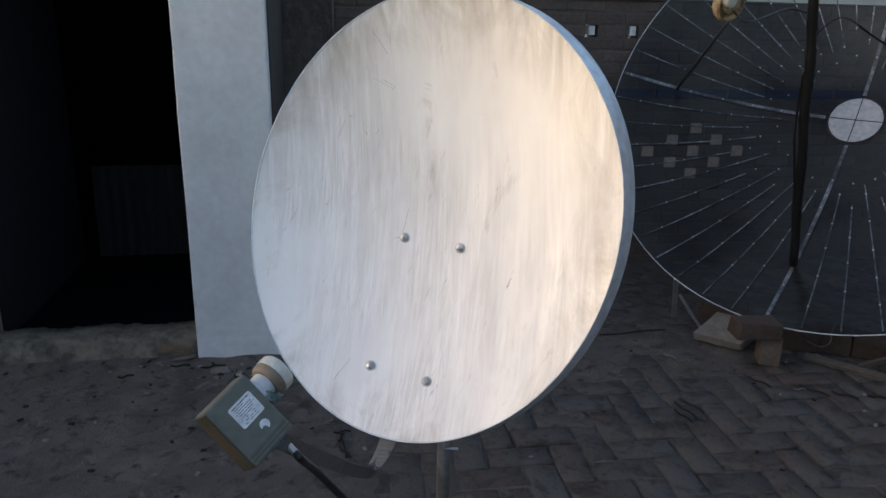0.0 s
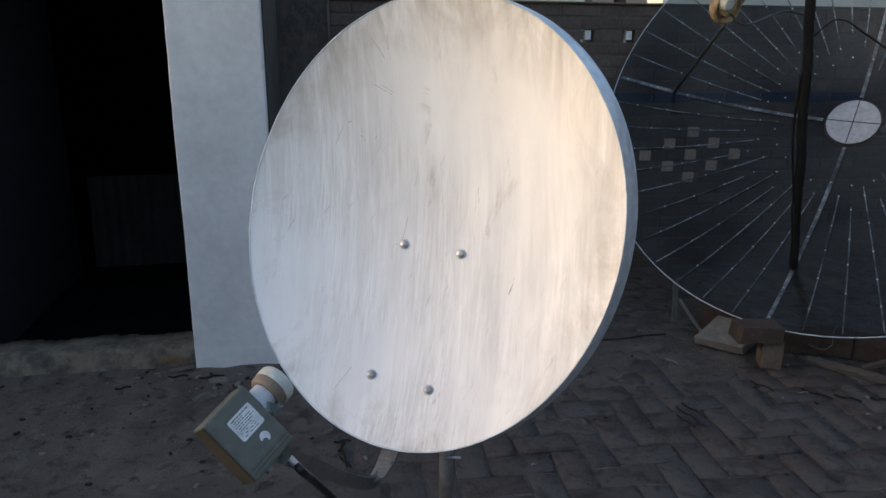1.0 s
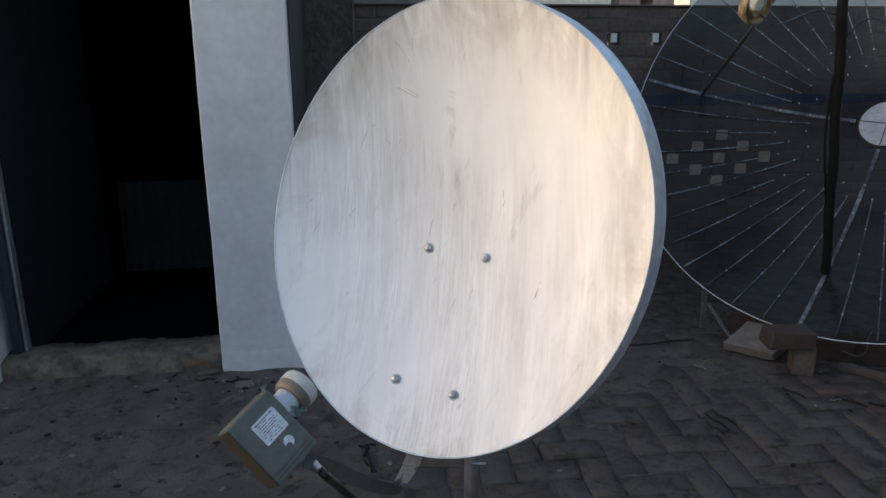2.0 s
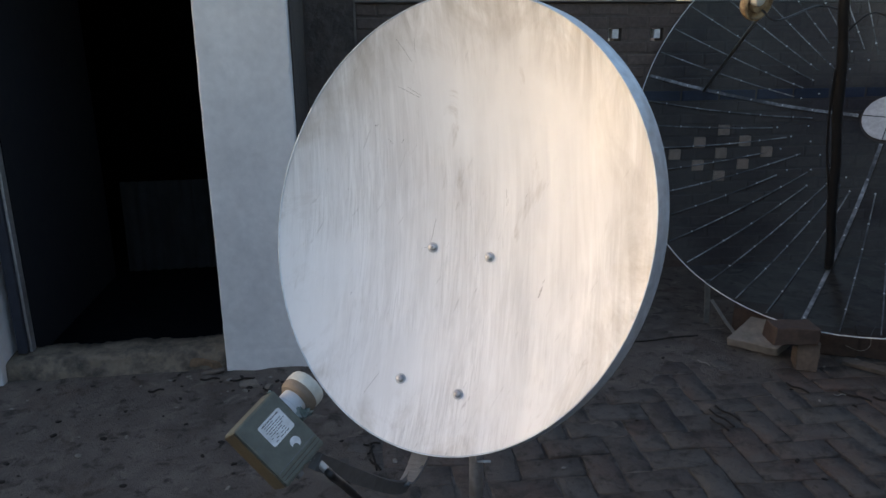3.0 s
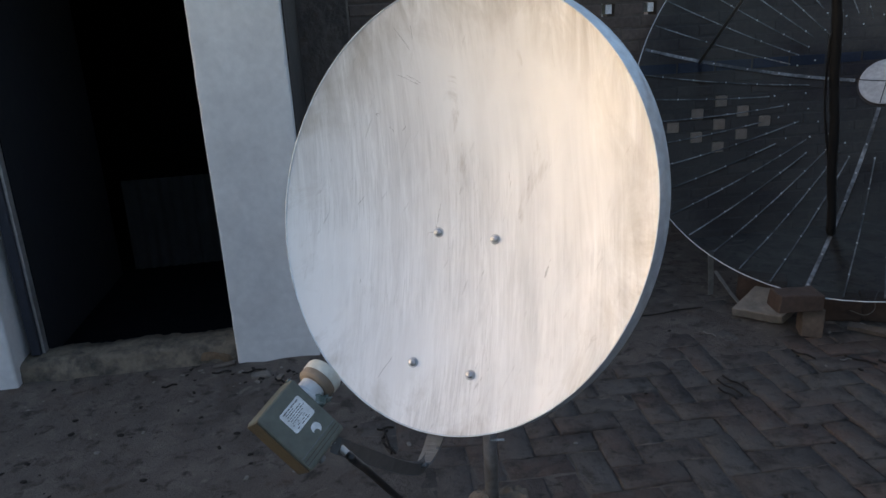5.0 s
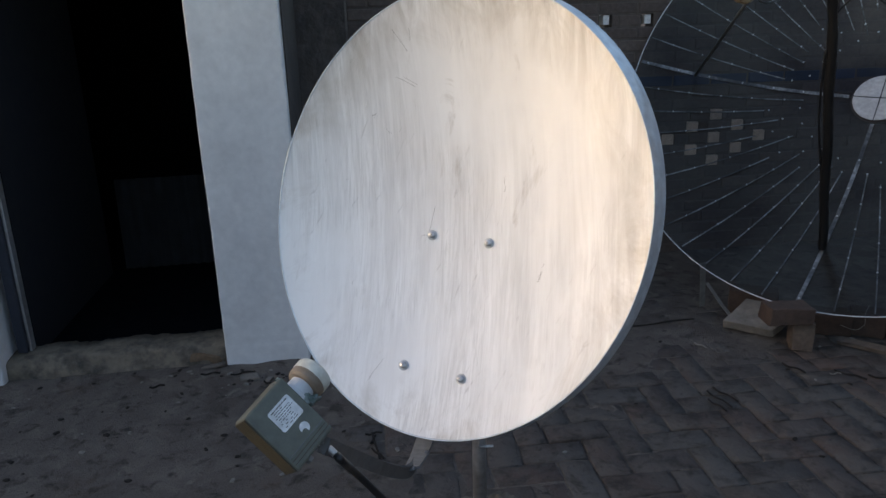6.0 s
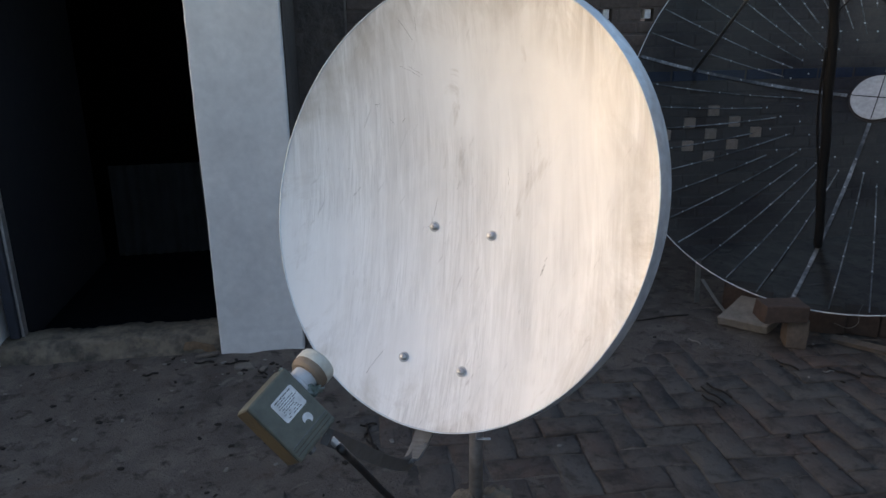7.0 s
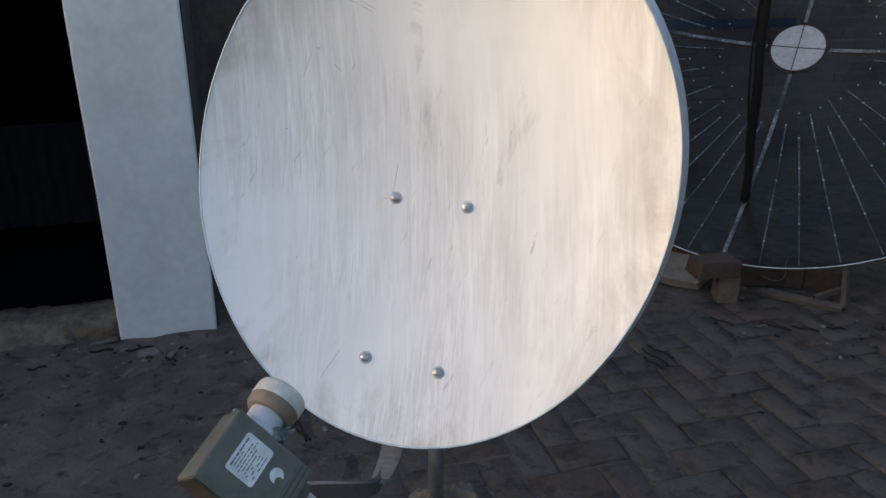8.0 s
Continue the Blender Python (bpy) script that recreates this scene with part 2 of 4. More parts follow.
CONC = surface("old_concrete", (0.19, 0.155, 0.118), (0.06, 0.055, 0.047), rough=0.9, grain=30, stain=13, stain_amount=1.0, bump=0.9, bump_dist=0.012)
ROCK = surface("tan_rock", (0.23, 0.195, 0.155), (0.10, 0.086, 0.074), rough=0.92, grain=45, stain=22, stain_amount=0.9, bump=1.0, bump_dist=0.012)
STONE = surface("pale_stone", (0.24, 0.215, 0.185), (0.12, 0.108, 0.097), rough=0.9, grain=30, stain=7, bump=0.7, bump_dist=0.008)
DUSTS = surface("dusty_stone", (0.165, 0.145, 0.125), (0.08, 0.07, 0.062), rough=0.9, grain=40, stain=12, bump=0.6)
FLAG = surface("grey_flagstone", (0.112, 0.095, 0.082), (0.055, 0.048, 0.042), rough=0.9, grain=40, stain=12, bump=0.5)
# Both room colours are set near black to hold the unlit room's shade.
ROOMB = surface("blue_room_shade", (0.009, 0.012, 0.018), (0.006, 0.008, 0.012), rough=0.8, grain=20, stain=2, bump=0.1)
ROOMD = surface("room_shade", (0.006, 0.007, 0.009), (0.004, 0.005, 0.006), rough=0.95, spec=0.0, grain=20, stain=2, bump=0.1)
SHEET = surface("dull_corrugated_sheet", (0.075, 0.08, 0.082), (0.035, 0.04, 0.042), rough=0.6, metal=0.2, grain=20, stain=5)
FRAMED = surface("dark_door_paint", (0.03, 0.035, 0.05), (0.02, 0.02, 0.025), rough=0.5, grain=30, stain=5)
LNBG = surface("grey_green_plastic", (0.115, 0.125, 0.105), (0.10, 0.10, 0.08), rough=0.5, grain=60, stain=12, stain_amount=0.4, bump=0.06)
LNBB = surface("dark_brown_plastic", (0.072, 0.060, 0.038), (0.045, 0.042, 0.034), rough=0.55, grain=60, stain=14)
CAPW = surface("yellowed_white_plastic", (0.56, 0.56, 0.50), (0.42, 0.39, 0.31), rough=0.5, grain=60, stain=20, bump=0.05)
CAPB = surface("brown_stained_plastic", (0.20, 0.155, 0.115), (0.34, 0.29, 0.22), rough=0.6, grain=60, stain=26)
NECKW = surface("pale_blue_white_tape", (0.55, 0.58, 0.62), (0.35, 0.37, 0.37), rough=0.5, grain=60, stain=30)
TORN = surface("grey_green_torn_tape", (0.055, 0.085, 0.075), (0.34, 0.40, 0.40), rough=0.6, grain=60, stain=70, stain_amount=0.9)
LABEL = surface("white_paper_label", (0.72, 0.74, 0.75), (0.6, 0.6, 0.6), rough=0.6, grain=80, stain=30, stain_amount=0.3, bump=0.0)
INK = surface("grey_print", (0.12, 0.13, 0.13), (0.2, 0.2, 0.2), rough=0.7, bump=0.0)
FEEDO = surface("rusty_cream_casting", (0.44, 0.33, 0.19), (0.10, 0.05, 0.025), rough=0.7, grain=30, stain=26, stain_amount=1.0)
PALEW = surface("pale_render", (0.74, 0.74, 0.73), (0.62, 0.62, 0.61), rough=0.85, grain=10, stain=0.5, bump=0.1, speckle=0.05)
CREAM = surface("cream_render", (0.68, 0.66, 0.58), (0.56, 0.54, 0.48), rough=0.85, grain=20, stain=0.8, bump=0.1)
GREYB = surface("grey_block", (0.13, 0.12, 0.115), (0.075, 0.07, 0.07), rough=0.9, grain=30, stain=3, bump=0.4)
PINK = surface("pinkish_brick_render", (0.36, 0.26, 0.22), (0.26, 0.2, 0.18), rough=0.9, grain=20, stain=2, bump=0.2)
PALEC = surface("pale_concrete_road", (0.50, 0.46, 0.41), (0.36, 0.33, 0.30), rough=0.9, grain=15, stain=1.2, bump=0.2)
SILLB = surface("orange_brown_brick", (0.15, 0.10, 0.062), (0.09, 0.072, 0.055), rough=0.92, grain=50, stain=14, bump=0.8)
WOOD = surface("weathered_wood", (0.12, 0.10, 0.085), (0.06, 0.05, 0.043), rough=0.85, grain=30, stain=6, stretch=(1, 8, 8), bump=0.4)
LEAF = surface("dry_leaf", (0.020, 0.016, 0.013), (0.012, 0.010, 0.009), rough=0.9, bump=0.0)
SCRAP = surface("pale_scrap", (0.22, 0.205, 0.185), (0.13, 0.12, 0.105), rough=0.9, grain=90, stain=40, bump=0.0)


# ---- mesh tools ----
def link_mesh(name, bm, mat, parent=None, label="", smooth=False):
    me = bpy.data.meshes.new(name)
    bmesh.ops.recalc_face_normals(bm, faces=bm.faces)
    for f in bm.faces:
        f.smooth = smooth
    bm.to_mesh(me)
    bm.free()
    me.materials.append(mat)
    ob = new(name, me)
    if parent is not None:
        ob.parent = parent
    if label:
        ob["label"] = label
    return ob


def part(name, bm, mat, parent, label="", smooth=False):
    return link_mesh(name, bm, mat, parent, label, smooth)


def thing(name, m, label, category, group="", kind=""):
    ob = new(name)
    ob.empty_display_size = 0.05
    ob.matrix_world = m
    return tagged(ob, label, category, group, kind)


def box(bm, size, m=Matrix(), bevel=0.0, jitter=0.0, rng=None):
    sx, sy, sz = (s / 2 for s in size)
    vs = [bm.verts.new((x, y, z)) for x in (-sx, sx) for y in (-sy, sy) for z in (-sz, sz)]
    fs = [bm.faces.new([vs[i] for i in q]) for q in ((0, 1, 3, 2), (4, 6, 7, 5), (0, 4, 5, 1), (2, 3, 7, 6), (0, 2, 6, 4), (1, 5, 7, 3))]
    if jitter:
        for v in vs:
            v.co += Vector((rng.uniform(-1, 1), rng.uniform(-1, 1), rng.uniform(-1, 1))) * jitter
    made = vs
    if bevel:
        es = list({e for f in fs for e in f.edges})
        out = bmesh.ops.bevel(bm, geom=es, offset=bevel, segments=2, profile=0.5, affect="EDGES")
        made = list({v for f in out["faces"] for v in f.verts} | {v for v in vs if v.is_valid})
    for v in made:
        v.co = m @ v.co
    return bm


def span(bm, lo, hi, bevel=0.0):
    """A box from corner to corner."""
    lo, hi = Vector(lo), Vector(hi)
    return box(bm, hi - lo, Matrix.Translation((lo + hi) / 2), bevel)


def lathe(bm, profile, m=Matrix(), n=32, close=True):
    """Turns (radius, height) pairs round z."""
    rings = []
    for r, z in profile:
        rings.append([bm.verts.new(m @ Vector((r * math.cos(2 * math.pi * i / n), r * math.sin(2 * math.pi * i / n), z))) for i in range(n)])
    for a, b in zip(rings, rings[1:]):
        for i in range(n):
            bm.faces.new((a[i], a[(i + 1) % n], b[(i + 1) % n], b[i]))
    if close:
        bm.faces.new(rings[0][::-1])
        bm.faces.new(rings[-1])
    return bm


def axis_pose(origin, z_axis, x_hint=(1, 0, 0)):
    z = Vector(z_axis).normalized()
    x = Vector(x_hint)
    x = (x - z * x.dot(z)).normalized()
    y = z.cross(x)
    m = Matrix((x, y, z)).transposed().to_4x4()
    m.translation = origin
    return m


def rod(bm, a, b, r, n=12, r2=None):
    a, b = Vector(a), Vector(b)
    hint = (1, 0, 0) if abs((b - a).normalized().x) < 0.9 else (0, 1, 0)
    return lathe(bm, [(r, 0), (r2 or r, (b - a).length)], axis_pose(a, b - a, hint), n)


def smooth_path(pts, steps=8):
    """Catmull-Rom points through pts."""
    P = [Vector(p) for p in pts]
    P = [P[0] * 2 - P[1]] + P + [P[-1] * 2 - P[-2]]
    out = []
    for i in range(1, len(P) - 2):
        for k in range(steps):
            t = k / steps
            out.append(0.5 * (2 * P[i] + (P[i + 1] - P[i - 1]) * t + (2 * P[i - 1] - 5 * P[i] + 4 * P[i + 1] - P[i + 2]) * t * t
                              + (3 * P[i] - P[i - 1] - 3 * P[i + 1] + P[i + 2]) * t ** 3))
    return out + [P[-2]]


def tube(bm, pts, r, n=10, steps=8, wobble=0.0, rng=None):
    path = smooth_path(pts, steps)
    rings, side = [], Vector((0.31, 0.87, 0.4))
    for i, p in enumerate(path):
        d = (path[min(i + 1, len(path) - 1)] - path[max(i - 1, 0)]).normalized()
        x = (side - d * side.dot(d)).normalized()
        side, y = x, d.cross(x)
        rr = r * (1 + (rng.uniform(-wobble, wobble) if wobble else 0))
        rings.append([bm.verts.new(p + (x * math.cos(2 * math.pi * k / n) + y * math.sin(2 * math.pi * k / n)) * rr) for k in range(n)])
    for a, b in zip(rings, rings[1:]):
        for k in range(n):
            bm.faces.new((a[k], a[(k + 1) % n], b[(k + 1) % n], b[k]))
    bm.faces.new(rings[0][::-1])
    bm.faces.new(rings[-1])
    return bm


def band(bm, pts, wide, width, thick, steps=6):
    """A flat bar of that width (along the vector wide) bent along pts."""
    path, wide = smooth_path(pts, steps), Vector(wide).normalized()
    rings = []
    for i, p in enumerate(path):
        d = (path[min(i + 1, len(path) - 1)] - path[max(i - 1, 0)]).normalized()
        w = (wide - d * wide.dot(d)).normalized()
        h = d.cross(w)
        rings.append([bm.verts.new(p + w * sx * width / 2 + h * sy * thick / 2) for sx, sy in ((-1, -1), (1, -1), (1, 1), (-1, 1))])
    for a, b in zip(rings, rings[1:]):
        for k in range(4):
            bm.faces.new((a[k], a[(k + 1) % 4], b[(k + 1) % 4], b[k]))
    bm.faces.new(rings[0][::-1])
    bm.faces.new(rings[-1])
    return bm


def lump(bm, size, m=Matrix(), seed=0, rough=0.25, freq=2.2, cuts=3):
    """An irregular stone or lump of concrete."""
    out = bmesh.ops.create_icosphere(bm, subdivisions=cuts, radius=1.0)
    off = Vector((seed * 7.3, seed * 3.1, seed * 1.7))
    for v in out["verts"]:
        d = v.co.copy()
        d = Vector([math.copysign(abs(c) ** 0.6, c) for c in d])
        k = 1 + rough * noise.noise(d * freq + off) + rough * 0.4 * noise.noise(d * freq * 3 + off)
        v.co = m @ Vector((d.x * k * size[0] / 2, d.y * k * size[1] / 2, d.z * k * size[2] / 2))
    return bm


# ---- the setting ----
def smoothstep(a, b, x):
    t = min(1.0, max(0.0, (x - a) / (b - a)))
    return t * t * (3 - 2 * t)


def soil(x, y):
    """Height of the dirt: just under the pavers on the paved side, up over them towards the door."""
    n1 = noise.noise(Vector((x * 2.1, y * 2.1, 0.3)))
    n2 = noise.noise(Vector((x * 9, y * 9, 4.3)))
    edge = -0.08 - 0.06 * y + 0.25 * n1
    inside = max(smoothstep(edge + 0.22, edge - 0.22, x), 0.72 * smoothstep(1.15, 1.75, y + 0.35 * n1))
    near = smoothstep(6, 4, abs(x)) * smoothstep(6, 4, abs(y))
    heap = 0.22 * smoothstep(1.50, 1.69, y) * smoothstep(1.86, 1.76, y) * smoothstep(-1.7, -1.5, x) * smoothstep(-0.25, -0.4, x) * (0.014 + 0.03 * noise.noise(Vector((x * 13, y * 11, 9.1))))
    return near * (-0.0085 + 0.0145 * inside + 0.0055 * n2 + 0.004 * n1 + max(0.0, heap)) - 0.004 * (1 - near)


def steps_out(fine_lo, fine_hi, step, far):
    vals = list(np.arange(fine_lo, fine_hi + 1e-6, step))
    d, lo, hi = step, fine_lo, fine_hi
    while lo > -far:
        d *= 1.6
        lo -= d
        hi += d
        vals = [lo] + vals + [hi]
    return vals


def build_ground():
    xs, ys = steps_out(-2.4, 3.4, 0.03, 400), steps_out(-1.6, 2.7, 0.03, 400)
    verts = [(x, y, soil(x, y)) for y in ys for x in xs]
    w = len(xs)
    faces = [(j * w + i, j * w + i + 1, (j + 1) * w + i + 1, (j + 1) * w + i) for j in range(len(ys) - 1) for i in range(w - 1)]
    me = bpy.data.meshes.new("ground")
    me.from_pydata(verts, [], faces)
    for p in me.polygons:
        p.use_smooth = True
    me.materials.append(DIRT)
    return tagged(new("ground", me), "dark trodden dirt with debris beside brick paving", "ground", kind="structure")


ground = build_ground()
WALL_Y, COURSE, WALL_TOP = 2.80, 0.0683, 1.551
PLUGS = [(2.075, 13), (1.93, 12), (2.215, 12), (1.78, 11), (2.07, 11), (2.36, 11), (1.93, 10), (2.215, 10), (2.07, 9)]
VENTS = [(1.371, 21), (1.616, 21)]
HOLES = PLUGS + VENTS
HOLE_W = 0.075


def course_z(k):
    return 0.561 + COURSE * (k - 9)


def build_back_wall():
    """Core of the yard's brick wall, with the small vent holes going right through."""
    bm = bmesh.new()
    x0, x1 = -0.07, 5.2
    for k in range(0, 24):
        z0, z1 = course_z(k) - COURSE / 2, course_z(k) + COURSE / 2
        cuts = sorted(x for x, kk in HOLES if kk == k)
        lo = x0
        for c in cuts + [None]:
            hi = x1 if c is None else c - HOLE_W / 2
            span(bm, (lo, WALL_Y + 0.012, z0), (hi, WALL_Y + 0.127, z1))
            lo = None if c is None else c + HOLE_W / 2
    bmesh.ops.remove_doubles(bm, verts=bm.verts, dist=0.0005)
    return tagged(link_mesh("wall_north", bm, MORTAR), "low sooty brick yard wall with a diamond of vent holes", "wall", kind="structure")


wall_north = build_back_wall()
# White blocks stand in for bright daylight showing through these two holes.
for x, k in VENTS:
    bm = bmesh.new()
    span(bm, (x - 0.012, WALL_Y + 0.02, course_z(k) - 0.020), (x + 0.024, WALL_Y + 0.10, course_z(k) + 0.030), 0.002)
    part("hole_filling", bm, LABEL, wall_north, "white block in a wall hole, for the daylight through it")
# Pale blocks close the diamond of holes nearly flush with the bricks.
for x, k in PLUGS:
    bm = bmesh.new()
    span(bm, (x - HOLE_W / 2 + 0.001, WALL_Y + 0.007, course_z(k) - COURSE / 2 + 0.004), (x + HOLE_W / 2 - 0.001, WALL_Y + 0.10, course_z(k) + COURSE / 2 - 0.004), 0.003)
    part("hole_filling", bm, PLUG, wall_north, "pale block filling a wall hole")

# the house with the dark doorway: front wall, the pier beside the door, side wall, sill
def build_pier():
    """The plastered pier: slightly wavy faces, arrises chipped here and there."""
    bm, rings, n = bmesh.new(), [], 220
    for i in range(n + 1):
        z = -0.1 + 3.4 * i / n
        chip = [0.007 + 0.012 * max(0.0, noise.noise(Vector((z * 9, k * 5.1, 0.4))) - 0.15) + 0.012 * max(0.0, noise.noise(Vector((z * 37, k * 3.3, 2.4))) - 0.2) for k in (0, 1)]
        wave = [0.0035 * noise.noise(Vector((z * 1.7, k * 4.0, 7.7))) for k in range(3)]
        x0, x1, y0 = -0.69 + wave[0], -0.338 + wave[1], 1.692 + wave[2]
        foot = 0.007 * max(0.0, noise.noise(Vector((z * 24, 3.0, 1.0)))) * smoothstep(0.25, 0.0, z)
        ring = [(x0, 2.84), (x0, y0 + chip[0]), (x0 + chip[0] * 0.35, y0 + chip[0] * 0.35), (x0 + chip[0], y0 + foot), (x0 + 0.12, y0 + foot * 0.6), (x0 + 0.24, y0 + foot),
                (x1 - chip[1], y0 + foot), (x1 - chip[1] * 0.35, y0 + chip[1] * 0.35), (x1, y0 + chip[1]), (x1, 2.84)]
        rings.append([bm.verts.new((x, y, z)) for x, y in ring])
    for a, b in zip(rings, rings[1:]):
        for k in range(len(a)):
            j = (k + 1) % len(a)
            bm.faces.new((a[k], a[j], b[j], b[k]))
    bm.faces.new(rings[0][::-1])
    bm.faces.new(rings[-1])
    return bm


pier = build_pier()
wall_pier = tagged(link_mesh("wall_pier", pier, PLASTER), "whitewashed plaster pier beside the dark doorway", "wall", kind="structure")
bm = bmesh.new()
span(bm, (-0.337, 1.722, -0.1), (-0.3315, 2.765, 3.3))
tagged(link_mesh("wall_side", bm, PLASTER_DARK), "rough dark brown plaster on the side of the house", "wall", kind="structure")
bm = bmesh.new()
span(bm, (-6.0, 1.692, -0.1), (-1.588, 1.92, 3.3), 0.01)
tagged(link_mesh("wall_front", bm, PLASTER), "whitewashed plaster house wall", "wall", kind="structure")
bm = bmesh.new()
span(bm, (-1.588, 1.70, 2.15), (-0.69, 1.92, 3.3))
tagged(link_mesh("wall_lintel", bm, PLASTER), "whitewashed wall over the doorway", "wall", kind="structure")


def build_sill():
    bm = bmesh.new()
    nx, prof = 150, [(1.735, -0.05), (1.725, 0.0), (1.728, 0.018), (1.732, 0.035), (1.738, 0.05), (1.742, 0.066), (1.748, 0.082), (1.762, 0.090), (1.785, 0.095), (1.81, 0.096), (1.84, 0.095), (1.90, 0.094), (1.90, -0.05)]
    rows = []
    for i in range(nx + 1):
        x = -1.5875 + i * (1.5875 - 0.6905) / nx
        row = []
        for y, z in prof:
            k = noise.noise(Vector((x * 6, y * 9, z * 12)))
            k2 = noise.noise(Vector((x * 23, y * 20, z * 30)))
            k3 = noise.noise(Vector((x * 60, y * 50, z * 70)))
            row.append(bm.verts.new((x, y + 0.016 * k + 0.009 * k2 + 0.004 * k3, z + (0.009 * k + 0.006 * k2 + 0.003 * k3 if z > 0.06 else 0))))
        rows.append(row)
    for a, b in zip(rows, rows[1:]):
        for j in range(len(prof) - 1):
            bm.faces.new((a[j], a[j + 1], b[j + 1], b[j]))
    bm.faces.new(rows[0])
    bm.faces.new(rows[-1][::-1])
    return tagged(link_mesh("door_sill", bm, CONC, smooth=True), "crumbling concrete door sill", "sill", kind="structure")


build_sill()

# dark room behind the doorway; its lack of light is put into near-black colours
for nm, lo, hi, lab in (("floor", (-3.2, 1.90, -0.08), (-0.69, 5.0, 0.03), "bare room floor, shade in its near-black colour"),
                        ("wall_room_back", (-3.2, 5.0, -0.05), (-0.3, 5.15, 3.3), "back wall of the room, shade in its colour"),
                        ("wall_room_far", (-3.35, 1.92, -0.05), (-3.2, 5.15, 3.3), "far wall of the room, shade in its colour"),
                        ("wall_room_left", (-1.66, 1.921, 0.031), (-1.53, 3.08, 3.299), "blue-black wall inside the room, shade in its colour"),
                        ("wall_room_right", (-0.69, 2.84, -0.05), (-0.338, 5.0, 3.3), "right wall of the room, shade in its colour"),
                        ("ceiling", (-3.35, 1.70, 3.3), (-0.3, 5.15, 3.45), "room ceiling slab, shade in its colour")):
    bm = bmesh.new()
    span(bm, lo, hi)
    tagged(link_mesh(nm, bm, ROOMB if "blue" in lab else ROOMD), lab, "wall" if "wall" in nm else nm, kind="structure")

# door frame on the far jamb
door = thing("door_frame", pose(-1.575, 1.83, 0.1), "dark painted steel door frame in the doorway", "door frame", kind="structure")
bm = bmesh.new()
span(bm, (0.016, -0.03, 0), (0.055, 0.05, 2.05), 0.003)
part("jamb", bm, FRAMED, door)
bm = bmesh.new()
span(bm, (0.0555, -0.012, 0), (0.068, 0.03, 2.05), 0.003)
part("stop_bead", bm, ZINC, door, "pale worn edge strip")

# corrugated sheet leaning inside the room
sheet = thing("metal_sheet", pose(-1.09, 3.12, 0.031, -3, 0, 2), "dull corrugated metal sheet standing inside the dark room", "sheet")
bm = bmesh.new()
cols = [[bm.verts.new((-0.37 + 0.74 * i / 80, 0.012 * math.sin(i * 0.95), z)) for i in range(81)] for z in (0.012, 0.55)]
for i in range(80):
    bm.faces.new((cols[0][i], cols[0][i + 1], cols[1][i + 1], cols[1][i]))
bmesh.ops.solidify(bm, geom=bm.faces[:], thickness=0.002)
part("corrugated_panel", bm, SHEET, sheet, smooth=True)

# tall pier and taller wall beyond the yard wall's end
def build_pillar():
    """Roughly rendered pillar: uneven face, ragged arris."""
    bm, rows = bmesh.new(), []
    nx, nz = 14, 150
    for j in range(nz + 1):
        z = -0.1 + 3.3 * j / nz
        row = [bm.verts.new((-0.331, 3.0, z))]
        for i in range(nx + 1):
            x = -0.331 + 0.259 * i / nx + (0.006 * noise.noise(Vector((z * 14, 1.5, 0.2))) if i == nx else 0)
            row.append(bm.verts.new((x, 2.768 + 0.006 * noise.noise(Vector((x * 9, z * 7, 5.5))) + 0.004 * noise.noise(Vector((x * 31, z * 27, 1.5))), z)))
        row.append(bm.verts.new((-0.074, 3.0, z)))
        rows.append(row)
    for a, b in zip(rows, rows[1:]):
        for k in range(len(a)):
            m = (k + 1) % len(a)
            bm.faces.new((a[k], a[m], b[m], b[k]))
    bm.faces.new(rows[0][::-1])
    bm.faces.new(rows[-1])
    return bm


wall_pillar = tagged(link_mesh("wall_pillar", build_pillar(), PILLAR), "dark sooty rendered pillar at the wall's end", "pillar", kind="structure")
bm = bmesh.new()
for k in range(40):
    z = -0.1 + 3.3 * k / 40
    span(bm, (-0.0735, 2.762 + 0.004 * noise.noise(Vector((z * 9, 0, 0))), z), (-0.062 + 0.004 * noise.noise(Vector((z * 13, 4, 0))), 2.785, z + 3.3 / 40 - 0.0005))
tagged(link_mesh("trim", bm, MORTARP), "pale crumbling mortar edge of the pillar", "trim", kind="structure")
bm = bmesh.new()
span(bm, (-0.33, 3.05, -0.1), (0.535, 3.25, 3.2))
wall_beyond = tagged(link_mesh("wall_beyond", bm, BEYOND), "grey block wall rising behind the yard wall", "wall", kind="structure")
bm = bmesh.new()
span(bm, (-0.07, 2.79, WALL_TOP + 0.001), (5.2, 2.94, WALL_TOP + 0.010), 0.003)
tagged(link_mesh("coping", bm, GREYB), "thin grey cement coping on the yard wall", "coping", kind="structure")

# beyond the wall
bm = bmesh.new()
span(bm, (-30, 3.3, -0.1), (40, 7.95, 0.01))
tagged(link_mesh("road", bm, PALEC), "pale concrete lane behind the yard", "road", kind="structure")
house = thing("house", pose(2.26, 8.0, 0), "cream rendered house with a moulded panel, beyond the wall", "house")
bm = bmesh.new()
span(bm, (-1.25, 0.0, 0.0), (0.98, 3.0, 4.2))
part("wall", bm, CREAM, house)
bm = bmesh.new()
span(bm, (-1.23, -0.05, 1.80), (0.90, -0.001, 1.88), 0.008)
part("sill_moulding", bm, CREAM, house)
bm = bmesh.new()
span(bm, (-1.23, -0.03, 1.93), (0.90, -0.001, 1.955), 0.005)
part("moulding", bm, CREAM, house)
bm = bmesh.new()
span(bm, (-1.35, -0.1, 4.2), (1.05, 3.1, 4.35))
